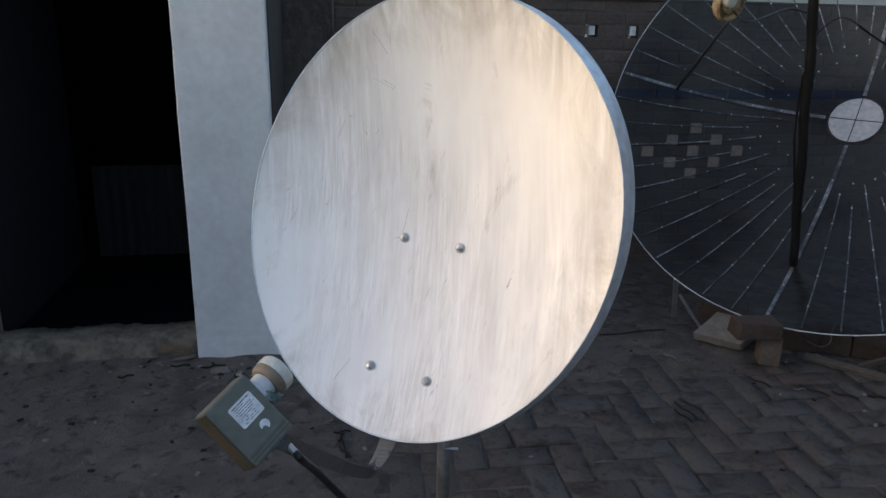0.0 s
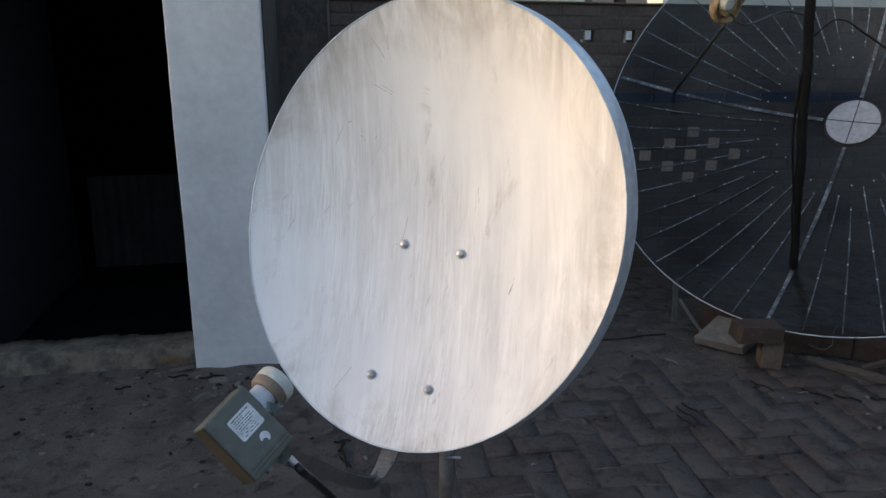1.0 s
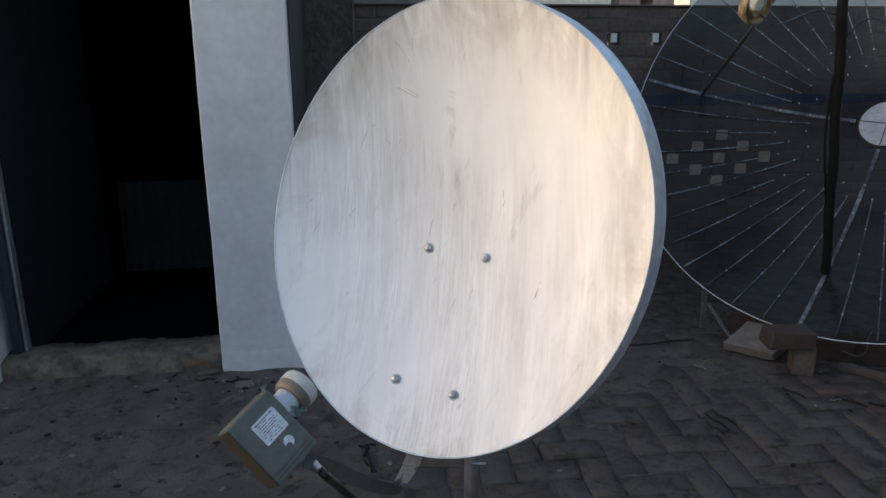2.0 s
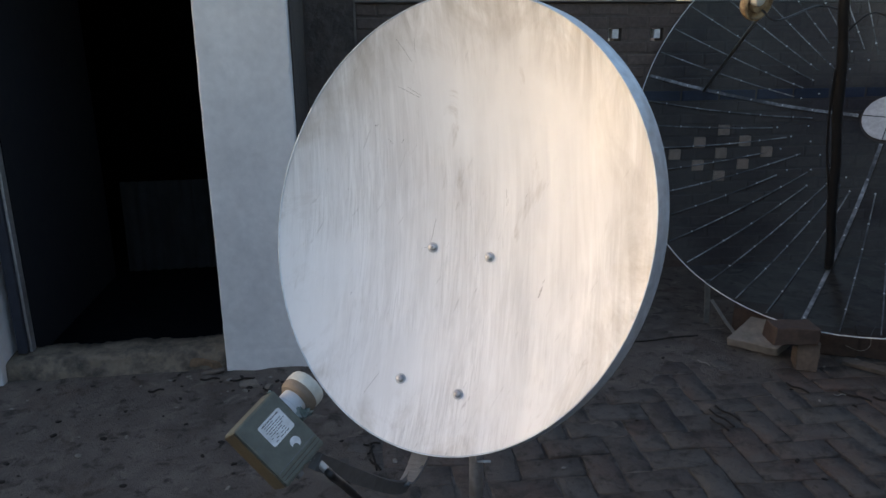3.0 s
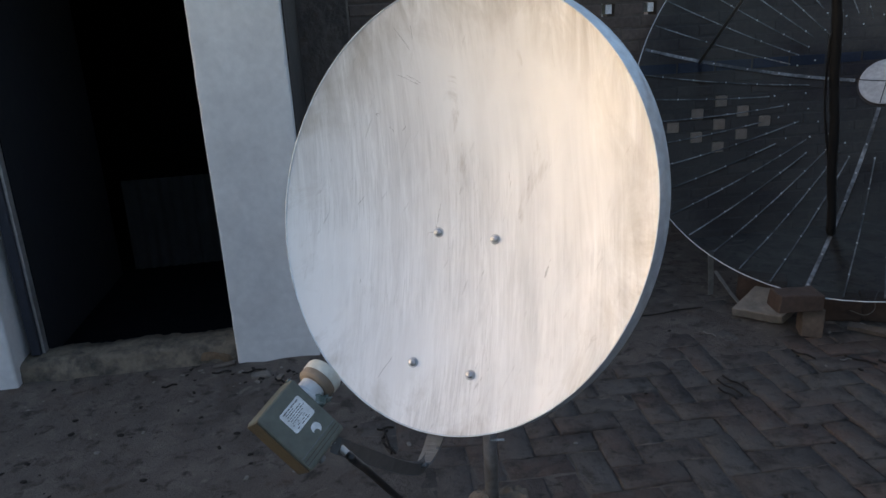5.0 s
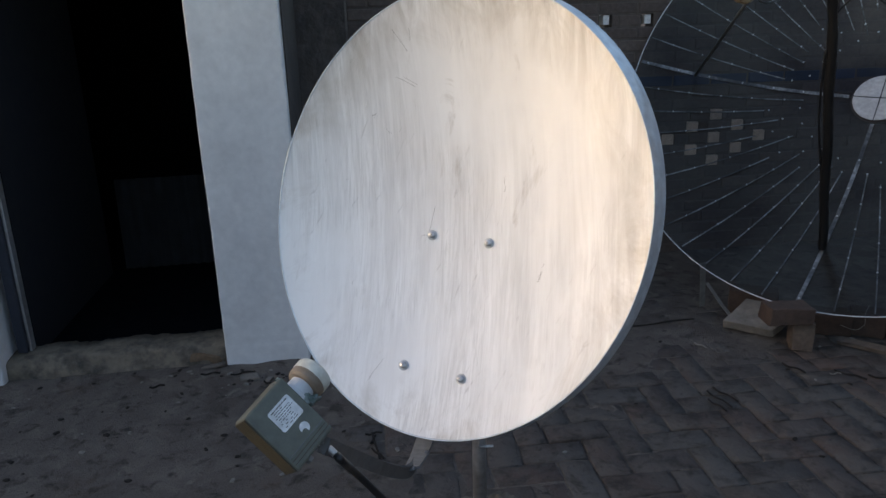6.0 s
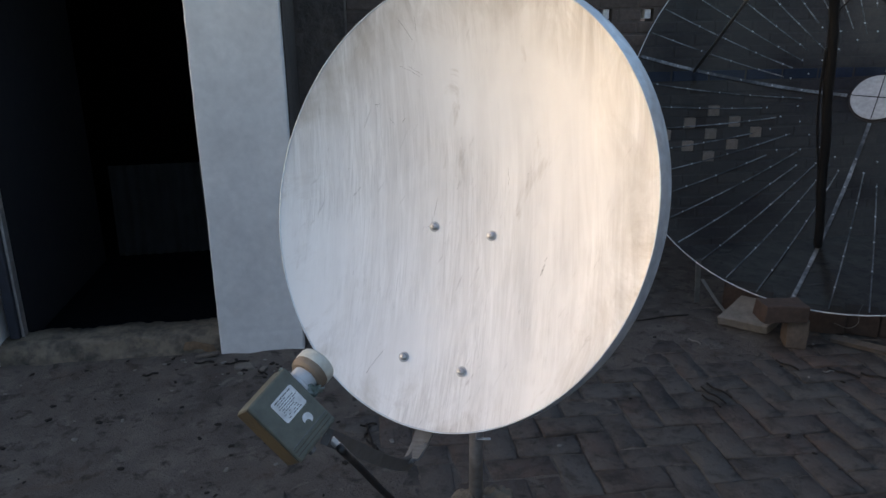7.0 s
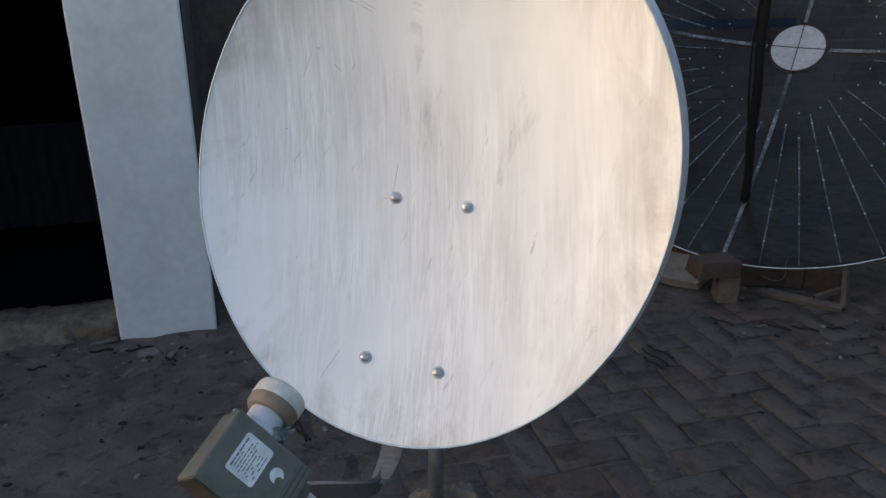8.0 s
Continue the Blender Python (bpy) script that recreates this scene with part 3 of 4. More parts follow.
part("roof", bm, GREYB, house)
shed = thing("shed", pose(3.85, 8.6, 0), "low pinkish brick shed with a dark opening, beyond the wall", "shed")
bm = bmesh.new()
span(bm, (-0.28, 0, 0), (0.02, 1.2, 2.6))
span(bm, (0.20, 0, 0), (0.50, 1.2, 2.6))
span(bm, (0.02, 0.6, 0), (0.20, 1.2, 2.6))
part("wall", bm, PINK, shed)
bm = bmesh.new()
span(bm, (-0.32, -0.1, 2.6), (0.54, 1.3, 2.7))
part("roof", bm, GREYB, shed)
wall_far = bmesh.new()
span(wall_far, (-30, 16.0, -0.1), (60, 16.3, 1.2))
tagged(link_mesh("wall_far", wall_far, CREAM), "long pale rendered wall far behind", "wall", kind="structure")

far_house = thing("far_house", pose(6.2, 12.0, 0), "plain pale rendered building far behind the wall", "house")
bm = bmesh.new()
span(bm, (0, 0, 0), (14, 5, 5.5))
part("wall", bm, PALEW, far_house)
bm = bmesh.new()
span(bm, (-0.2, -0.2, 5.5), (14.2, 5.2, 5.7))
part("roof", bm, GREYB, far_house)

# the yard behind the camera: added unseen walls, the taller east one blocking skylight
for nm, lo, hi in (("wall_south", (-6, -7.2, -0.1), (4.6, -7.0, 1.9)), ("wall_west", (-6.2, -7.2, -0.1), (-6.0, 1.7, 1.9)), ("wall_east_blocker", (4.35, -7.0, -0.1), (4.6, 2.80, 3.0))):
    bm = bmesh.new()
    span(bm, lo, hi)
    tagged(link_mesh(nm, bm, GREYB), "plain grey wall added round the yard, out of view", "wall", kind="structure")


# ---- the small offset dish ----
def dish_matrix(c, az, el, roll=0.0):
    az, el = radians(az), radians(el)
    n = Vector((-math.sin(az) * math.cos(el), -math.cos(az) * math.cos(el), math.sin(el)))
    u = Vector((math.cos(az), -math.sin(az), 0))
    v = n.cross(u)
    m = Matrix((u, v, n)).transposed().to_4x4()
    m.translation = c
    return m @ pose(0, 0, 0, 0, 0, roll)


DISH = dish_matrix((0.027, -0.063, 1.074), 31.5, 17.4, -4.3) @ pose(-0.004, 0.002, 0)
DA, DB, DD = 0.3425, 0.396, 0.086


def dish_z(x, y):
    return -DD * (1 - (x / DA) ** 2 - (y / DB) ** 2)


def outline(a):
    """The pressed sheet is a little flat at its upper shoulder."""
    return 1 - 0.017 * max(0.0, math.cos(a - radians(54))) ** 5


def build_small_dish():
    d = thing("satellite_dish", DISH, "silver-painted offset satellite dish with worn brushed face on a short mast", "satellite dish")
    inv = DISH.inverted()
    # reflector: front and back skins
    bm = bmesh.new()
    nr, na = 30, 120
    for off in (0.0, -0.0025):
        rings = [[bm.verts.new((0, 0, dish_z(0, 0) + off))]]
        for i in range(1, nr + 1):
            r = i / nr
            ring = []
            for k in range(na):
                a = 2 * math.pi * k / na
                x, y = DA * r * math.cos(a), DB * r * math.sin(a)
                flat = 1 - (1 - outline(a)) * r ** 5
                dent = 0.0011 * noise.noise(Vector((x * 9, y * 9, 2.0))) * smoothstep(1.0, 0.75, r)
                ring.append(bm.verts.new((x * flat, y * flat, dish_z(x, y) + off + dent)))
            rings.append(ring)
        for k in range(na):
            bm.faces.new((rings[0][0], rings[1][k], rings[1][(k + 1) % na]))
        for a, b in zip(rings[1:], rings[2:]):
            for k in range(na):
                bm.faces.new((a[k], a[(k + 1) % na], b[(k + 1) % na], b[k]))
    part("reflector", bm, ALU, d, "silver paint with vertical brush strokes and scuffs", smooth=True)
    # rolled rim with a skirt behind
    bm = bmesh.new()
    prof = [(-0.0015, -0.0004, 0), (-0.0004, 0.0014, 0), (0.0010, 0.0006, 0), (0.0014, -0.0020, 0), (0.0012, -0.0045, 0.10), (0.0012, -0.010, 0.30), (0.0008, -0.022, 0.66), (0.0004, -0.034, 0.90),
            (0, -0.041, 0.98), (0.0004, -0.0425, 1.08), (0.0004, -0.0455, 1.10), (-0.001, -0.0475, 1.0), (-0.003, -0.036, 0.85), (-0.002, -0.012, 0.25), (-0.001, -0.005, 0)]
    loops = []
    for k in range(160):
        a = 2 * math.pi * k / 160
        ca, sa = math.cos(a), math.sin(a)
        nrm = Vector((ca / DA, sa / DB, 0)).normalized()
        wob = 0.0008 * noise.noise(Vector((ca * 4, sa * 4, 7)))
        lip = 0.0043 * (1 + 0.65 * max(0.0, math.cos(a - radians(38))) ** 2 - 0.5 * max(0.0, math.cos(a + radians(60))))
        flat = outline(a)
        flare = lip + 0.36 * (1 - flat) + 0.002 * ca + 0.002 * ca * ca - 0.001 * sa + 0.001 * sa * sa
        loops.append([bm.verts.new(Vector((DA * ca * flat, DB * sa * flat, z + wob)) + nrm * (o + f * flare)) for o, z, f in prof])
    for k in range(160):
        a, b = loops[k], loops[(k + 1) % 160]
        for i in range(len(prof)):
            j = (i + 1) % len(prof)
            bm.faces.new((a[i], a[j], b[j], b[i]))
    part("rim", bm, RIMP, d, "rolled edge, sky blue put into its grey", smooth=True)
    # bolts in dished washers
    for x, y in ((-0.0555, -0.050), (0.0555, -0.047), (-0.0520, -0.289), (0.0605, -0.288)):
        nrm = Vector((-2 * DD * x / DA ** 2, -2 * DD * y / DB ** 2, 1))
        m = axis_pose((x, y, dish_z(x, y) + 0.0005), nrm)
        bm = bmesh.new()
        lathe(bm, [(0.0095, 0), (0.0093, 0.0010), (0.0075, 0.0013), (0.0073, 0.0013)], m, 24)
        b = part("washer", bm, ZINC, d, smooth=False)
        bm = bmesh.new()
        lathe(bm, [(0.0066, 0.0012), (0.0068, 0.0030), (0.0061, 0.0048), (0.0045, 0.0060), (0.0022, 0.0066), (0.0008, 0.0067)], m, 20)
        head = part("bolt", bm, BOLTZ, d, smooth=True)
        bm = bmesh.new()
        turned = m @ pose(0, 0, 0.0066, 0, 0, 20 + 700 * x)
        box(bm, (0.0060, 0.0011, 0.0006), turned)
        box(bm, (0.0011, 0.0060, 0.0007), turned)
        part("slot", bm, SCRATCH, head, "dark cross slot")
    # scratches and chips in the paint
    rng = random.Random(5)
    for sx, sy, ln, ang in ((-0.158, 0.29, 0.045, -48), (-0.140, 0.302, 0.022, -80), (-0.145, 0.222, 0.040, -18), (-0.105, -0.305, 0.048, 68), (0.159, -0.086, 0.02, 84), (0.1605, -0.084, 0.016, 80), (0.1575, -0.090, 0.012, 88),
                          (0.125, 0.352, 0.012, 60), (0.118, 0.342, 0.006, 95), (-0.2, 0.155, 0.006, 10), (-0.235, 0.03, 0.004, 20), (0.10, 0.07, 0.008, 85), (-0.19, -0.16, 0.008, 85),
                          (-0.072, -0.05, 0.010, 20), (0.161, -0.067, 0.008, 60),
                          (-0.20, 0.153, 0.005, -30), (-0.196, 0.157, 0.004, 60), (-0.17, 0.13, 0.014, -35), (-0.148, 0.135, 0.010, 60), (-0.135, 0.224, 0.028, -22), (-0.215, -0.01, 0.020, 62),
                          (0.062, 0.07, 0.014, 100), (0.066, 0.055, 0.012, 84), (-0.065, -0.02, 0.05, 88)):
        bm = bmesh.new()
        a, x, y = radians(ang), sx + 0.004, sy - 0.002
        pts = []
        for i in range(4):
            t = (i / 3 - 0.5) * ln
            px, py = x + t * math.cos(a) + rng.uniform(-1, 1) * ln * 0.012, y + t * math.sin(a) + rng.uniform(-1, 1) * ln * 0.012
            pts.append((px, py, dish_z(px, py) + 0.0006))
        tube(bm, pts, 0.00022, 5, 2)
        part("scratch", bm, SCRATCH, d)
    # back bracket and mast
    bm = bmesh.new()
    span(bm, (-0.085, -0.32, -0.115), (0.085, -0.01, -0.108))
    span(bm, (-0.085, -0.32, -0.20), (-0.078, -0.01, -0.115))
    span(bm, (0.078, -0.32, -0.20), (0.085, -0.01, -0.115))
    part("back_bracket", bm, ZINC, d)
    bm = bmesh.new()
    top, foot = Vector((0.122, 0.2, 0.96)), Vector((0.122, 0.2, 0.12))
    rod(bm, inv @ foot, inv @ top, 0.0165, 20)
    part("mast", bm, PIPE, d, "dull galvanised pipe", smooth=True)
    bm = bmesh.new()
    box(bm, (0.034, 0.008, 0.003), inv @ pose(0.134, 0.178, 0.453, 0, 0, -8), 0.001)
    box(bm, (0.003, 0.008, 0.040), inv @ pose(0.1175, 0.178, 0.4735, 0, 0, -8), 0.001)
    part("clamp", bm, ZINC, d, "bright pressed steel mast clamp")
    # feed arm, a flat bar bent under the dish
    bm = bmesh.new()
    pts = [(-0.196, -0.458, 0.888), (-0.160, -0.350, 0.797), (-0.118, -0.240, 0.702), (-0.086, -0.176, 0.648), (-0.066, -0.148, 0.633), (-0.046, -0.118, 0.645)]
    band(bm, [inv @ Vector(p) for p in pts], inv.to_3x3() @ Vector((0.35, 0.25, 0.9)), 0.021, 0.010)
    part("arm_bar", bm, DARKZ, d, "dark steel feed arm", smooth=False)
    bm = bmesh.new()
    pts = [(-0.072, -0.160, 0.6375), (-0.062, -0.150, 0.641), (-0.042, -0.124, 0.660), (-0.020, -0.085, 0.70), (-0.012, -0.03, 0.76)]
    band(bm, [inv @ Vector(p) for p in pts], inv.to_3x3() @ Vector((0.80, 0.1, 0.45)), 0.033, 0.004, 5)
    arm = part("feed_arm", bm, DULLZ, d, "dull galvanised flat bar", smooth=False)
    bm = bmesh.new()
    lathe(bm, [(0.004, 0), (0.004, 0.003), (0.002, 0.004)], axis_pose(inv @ Vector((-0.037, -0.137, 0.657)), inv.to_3x3() @ Vector((-0.1, -0.95, 0.3))), 12)
    part("rivet", bm, DULLZ, arm)
    # feed head: box, neck, cap
    w = Vector((0.616, 0.70, 0.367)).normalized()
    e = Vector((0.634, -0.128, -0.707))
    e = (e - w * e.dot(w)).normalized()
    mface = e.cross(w)
    if mface.y > 0:
        mface = -mface
    centre = Vector((-0.2325, -0.4735, 0.9316)) - mface * 0.0175
    F = Matrix((e, w, mface)).transposed().to_4x4()
    F.translation = centre
    F = inv @ F @ Matrix.Scale(0.977, 4)
    bm = bmesh.new()
    box(bm, (0.092, 0.070, 0.036), F, 0.003)
    body = part("lnb_body", bm, LNBG, d, "grey-green plastic feed box")
    # The box's back face gets a brown plate of its own.
    bm = bmesh.new()
    box(bm, (0.088, 0.0015, 0.033), F @ Matrix.Translation((0, -0.0358, 0)), 0.0005)
    part("back_cover", bm, LNBB, body, "thin brown cover on the back face")
    bm = bmesh.new()
    box(bm, (0.0025, 0.062, 0.0022), F @ Matrix.Translation((0.030, 0, 0.0180)), 0.0005)
    box(bm, (0.003, 0.068, 0.0025), F @ Matrix.Translation((0.0405, 0, 0.0180)), 0.0005)
    part("seam", bm, LNBG, body)
    # Thin dark bars laid on the face draw the groove lines.
    for x in (0.0278, 0.0330, 0.0380):
        bm = bmesh.new()
        box(bm, (0.0009, 0.064, 0.0006), F @ Matrix.Translation((x, 0, 0.0181)))
        part("groove", bm, INK if x < 0.03 else LNBB, body, "dark line drawn for a groove in the casing")
    bm = bmesh.new()
    corner = [(sx * 0.0125 + 0.003 * math.cos(a), sy * 0.0155 + 0.003 * math.sin(a)) for sx, sy, a0 in ((1, 1, 0), (-1, 1, 90), (-1, -1, 180), (1, -1, 270)) for a in [radians(a0 + k * 22.5) for k in range(5)]]
    sheet = bm.faces.new([bm.verts.new(F @ Vector((x - 0.0125, y + 0.005, 0.0181))) for x, y in corner])
    up = bmesh.ops.extrude_face_region(bm, geom=[sheet])
    for v in up["geom"]:
        if isinstance(v, bmesh.types.BMVert):
            v.co += F.to_3x3() @ Vector((0, 0, 0.0006))
    lab = part("label", bm, LABEL, body, "white paper label with small print")
    rng = random.Random(2)
    for row in range(9):
        bm = bmesh.new()
        y = -0.0095 + (0.002 if row % 3 else 0)
        stop = (0.0195, 0.006, 0.018, 0.019, 0.016, 0.010, 0.017, 0.012, 0.019)[row]
        while y < stop:
            word = rng.uniform(0.0016, 0.0052)
            if rng.random() > 0.12:
                box(bm, (0.0016 if row == 0 else 0.0010, min(word, stop + 0.001 - y), 0.0003), F @ Matrix.Translation((-0.0245 + 0.0030 * row, y + word / 2, 0.0190)))
            y += word + rng.uniform(0.0007, 0.0014)
        part("print_line", bm, INK, lab)
    bm = bmesh.new()
    n = 24
    bite, rb = Vector((0.0062, -0.0042, 0)), 0.0056
    ring = [Vector((0.0088 * math.cos(radians(-34 + 360 * i / n)), 0.0088 * math.sin(radians(-34 + 360 * i / n)), 0)) for i in range(n)]
    arc = [bite + rb * Vector((math.cos(radians(-34 + 360 * i / n)), math.sin(radians(-34 + 360 * i / n)), 0)) for i in range(n)]
    loop = [p for p in ring if (p - bite).length > rb] + [p for p in arc if p.length < 0.0088][::-1]
    M2 = F @ Matrix.Translation((0.0165, 0.009, 0.0188)) @ Matrix.Scale(0.8, 4)
    bm.faces.new([bm.verts.new(M2 @ p) for p in loop])
    part("moon_sticker", bm, LABEL, body, "small torn round white sticker")
    # neck and cap along the axis to the reflector
    N0 = F @ Matrix.Translation((-0.015, 0.035, -0.002)) @ Matrix.Rotation(radians(-90), 4, "X")
    bm = bmesh.new()
    lathe(bm, [(0.0185, 0), (0.0185, 0.004), (0.0172, 0.006), (0.0172, 0.021)], N0, 28)
    part("neck", bm, NECKW, body, "neck wrapped in pale tape", smooth=False)
    bm = bmesh.new()
    lathe(bm, [(0.0173, 0.019), (0.0215, 0.0195), (0.0243, 0.0225), (0.0249, 0.0265), (0.0249, 0.0315)], N0, 36)
    part("cap_skirt", bm, CAPB, body, "brown stained rim of the cap", smooth=False)
    bm = bmesh.new()
    lathe(bm, [(0.0250, 0.0310), (0.0255, 0.0325), (0.0255, 0.043), (0.0238, 0.0462), (0.012, 0.0475)], N0, 36)
    part("cap", bm, CAPW, body, "yellowed white feed cap", smooth=False)
    bm = bmesh.new()
    rng = random.Random(8)
    for i in range(14):
        m = N0 @ Matrix.Translation((0.016 + rng.uniform(-0.005, 0.007), rng.uniform(-0.016, 0.002), 0.009 + rng.uniform(-0.007, 0.008))) @ pose(0, 0, 0, rng.uniform(0, 180), rng.uniform(0, 180), 0)
        lump(bm, (0.015, 0.011, 0.004), m, seed=i, rough=0.6, cuts=2)
    part("torn_tape", bm, TORN, body, "torn grey-green tape")
    bm = bmesh.new()
    for i in range(4):
        m = F @ Matrix.Translation((-0.045 + 0.002 * i, 0.031 - 0.005 * i + rng.uniform(-0.002, 0.002), 0.008)) @ pose(0, 0, 0, rng.uniform(0, 90), rng.uniform(0, 90), 0)
        lump(bm, (0.008, 0.006, 0.004), m, seed=20 + i, rough=0.6, cuts=2)
    part("sealant", bm, TORN, body, "torn grey-green sealant on the corner")
    # connectors
    for yy, long in ((0.022, True), (-0.006, False)):
        m = F @ Matrix.Translation((0.046, yy, -0.006)) @ Matrix.Rotation(radians(90), 4, "Y")
        bm = bmesh.new()
        lathe(bm, [(0.0055, 0), (0.0055, 0.009 if not long else 0.006)], m, 12)
        c = part("connector", bm, DARKZ, body)
        if long:
            bm = bmesh.new()
            lathe(bm, [(0.0062, 0.006), (0.0062, 0.013), (0.0048, 0.015), (0.0048, 0.036), (0.003, 0.0365)], m, 12)
            part("plug", bm, ZINC, body, "bright crimped cable plug")
    return d, DISH @ F @ Vector((0.080, 0.022, -0.006)), DISH.to_3x3() @ F.to_3x3() @ Vector((1, 0, 0))


small_dish, plug_end, plug_dir = build_small_dish()
bm = bmesh.new()
pts = [plug_end - plug_dir * 0.004, plug_end + plug_dir * 0.008, (-0.160, -0.375, 0.788), (-0.096, -0.22, 0.602), (-0.022, -0.1, 0.463), (0.049, -0.02, 0.393), (0.086, 0.03, 0.380), (0.118, 0.03, 0.318),
       (0.17, 0.0, 0.18), (0.26, -0.06, 0.03), (0.42, -0.16, 0.01), (0.75, -0.45, 0.008), (1.1, -1.1, 0.008)]
tube(bm, pts, 0.0055, 10, 8)
tagged(link_mesh("cable", bm, RUBBER, smooth=True), "black coaxial cable hanging from the feed box to the ground", "cable")

base = thing("mast_base", pose(0.122, 0.2, 0), "lumpy pale stone and grey concrete foot holding the mast", "base")
bm = bmesh.new()
lump(bm, (0.155, 0.15, 0.33), Matrix.Translation((-0.03, -0.03, 0.13)), seed=3, rough=0.24, freq=1.7, cuts=5)
part("stone", bm, ROCK, base, "rough tan stone", smooth=True)
bm = bmesh.new()
lump(bm, (0.13, 0.14, 0.30), Matrix.Translation((0.04, 0.02, 0.13)), seed=9, rough=0.22, freq=1.7, cuts=5)
part("concrete", bm, CONC, base, "grey concrete", smooth=True)

# ---- the large mesh dish ----
BIG = dish_matrix((2.24, 1.779, 1.147), 51.3, 33.1, -1.0)
BR, BD, BOFF, BOFFX = 1.155, 0.364, 0.034, -0.018


def big_z(r):
    return -BD * (1 - (r / BR) ** 2)


def big_pt(r, a, lift=0.0):
    """A point of the bowl, whose lowest point lies a little off the rim's centre."""
    k = 1 - (r / BR) ** 2
    return Vector((r * math.cos(a) + BOFFX * k, r * math.sin(a) + BOFF * k, -BD * k + lift))


def build_big_dish():
    d = thing("mesh_dish", BIG, "large dark mesh satellite dish with radial ribs, propped on bricks", "satellite dish")
    inv = BIG.inverted()
    for q in range(4):
        bm = bmesh.new()
        rows = []
        for i in range(15):
            r = 0.13 + (BR - 0.13) * i / 14
            rows.append([bm.verts.new(big_pt(r, a, 0.004 * noise.noise(Vector((r * 5, a * 6, q)))))
                         for a in [math.pi / 2 * (q + k / 24) + 0.004 * (1 - 2 * k / 24) for k in range(25)]])
        for a, b in zip(rows, rows[1:]):
            for k in range(24):
                bm.faces.new((a[k], a[k + 1], b[k + 1], b[k]))
        panel = part("mesh_panel", bm, MESH, d, "dark fine aluminium mesh", smooth=True)
    rng = random.Random(4)
    for k in range(48):
        a = 2 * math.pi * k / 48
        seam = k % 12 == 0
        r0 = 0.14 if seam else (0.36 if k % 2 else 0.48) + rng.uniform(-0.08, 0.10)
        r1 = BR - 0.015
        n = 10
        t = Vector((-math.sin(a), math.cos(a), 0))
        bm = bmesh.new()
        pts = [big_pt(r, a, 0.006) for r in [r0 + (r1 - r0) * i / n for i in range(n + 1)]]
        band(bm, pts, t, 0.017 if seam else 0.0052, 0.004, 1)
        rib = part("rib", bm, STRIP, d)
        for i in range(5 if not seam else 6):
            r = 0.35 + (i + (0.5 if k % 2 else 0.0)) * 0.15 + rng.uniform(-0.01, 0.01)
            if r > r1 - 0.02:
                continue
            bm = bmesh.new()
            lathe(bm, [(0.0046, 0), (0.0042, 0.0025), (0.002, 0.004)], Matrix.Translation(big_pt(r, a, 0.008)), 8)
            part("rivet", bm, ZINC, rib)
    bm = bmesh.new()
    pts = [(BR * math.cos(2 * math.pi * i / 96), BR * math.sin(2 * math.pi * i / 96), 0.0) for i in range(97)]
    tube(bm, pts, 0.0026, 8, 1)
    part("rim", bm, RIMA, d, "pale thin aluminium rim", smooth=True)
    bm = bmesh.new()
    prof = [(0.001, big_z(0) + 0.014), (0.112, big_z(0.112) + 0.014), (0.12, big_z(0.12) + 0.012), (0.12, big_z(0.12) + 0.008), (0.001, big_z(0) + 0.010)]
    lathe(bm, prof, Matrix.Translation((BOFFX, BOFF, 0)), 40, close=False)
    hubp = part("centre_plate", bm, HUBW, d, "pale round centre plate", smooth=False)
    for a in (0, 90):
        bm = bmesh.new()
        ca, sa = math.cos(radians(a)), math.sin(radians(a))
        band(bm, [(r * ca + BOFFX, r * sa + BOFF, big_z(abs(r)) + 0.0155) for r in (-0.12, -0.07, 0, 0.07, 0.12)], (-sa, ca, 0), 0.004, 0.002, 1)
        part("joint", bm, BLACKP, hubp, "dark joint line")
    # feed legs
    hub = inv @ Vector((1.60, 1.255, 1.84))
    def on(r, deg):
        return big_pt(r, radians(deg), 0.02)
    leg_a, leg_b, leg_c = on(0.87, 181), on(0.84, -90), on(1.06, 2)
    for a, r, mat, lab in ((leg_a, 0.008, DARKZ, "thin dark feed leg"), (leg_b, 0.012, ZINC, "galvanised feed leg"), (leg_c, 0.010, DARKZ, "dark feed leg")):
        bm = bmesh.new()
        rod(bm, a, hub, r, 12)
        part("feed_leg", bm, mat, d, lab, smooth=True)
    bm = bmesh.new()
    rng = random.Random(3)
    side = inv.to_3x3() @ Vector((0.8, -0.5, 0.2))
    tube(bm, [leg_b.lerp(hub, t) + side * (0.003 * math.sin(t * 23)) for t in [0.0 + 1.0 * i / 14 for i in range(15)]], 0.019, 10, 4, 0.10, rng)
    part("taped_cable", bm, BLACKP, d, "thick black cable run taped to the leg", smooth=True)
    bm = bmesh.new()
    tube(bm, [leg_b.lerp(hub, t) + side * (0.012 * math.sin(t * 11) - 0.022) for t in [0.18 + 0.42 * i / 8 for i in range(9)]], 0.005, 8, 4)
    part("loose_cable", bm, BLACKP, d, smooth=True)
    bm = bmesh.new()
    tube(bm, [leg_b.lerp(hub, 0.68), leg_b.lerp(hub, 0.72) + side * 0.10, leg_b.lerp(hub, 0.70) + side * 0.2 + Vector((0, 0, -0.1)), on(0.35, 60), on(0.33, 66)], 0.004, 8, 6)
    part("loose_cable", bm, BLACKP, d, smooth=True)
    bm = bmesh.new()
    lathe(bm, [(0.10, -0.02), (0.11, 0), (0.10, 0.02), (0.05, 0.02)], Matrix.Translation(hub), 24)
    part("feed_ring", bm, ZINC, d)
    # feed on a side bar
    fpos = inv @ Vector((1.305, 1.25, 1.482))
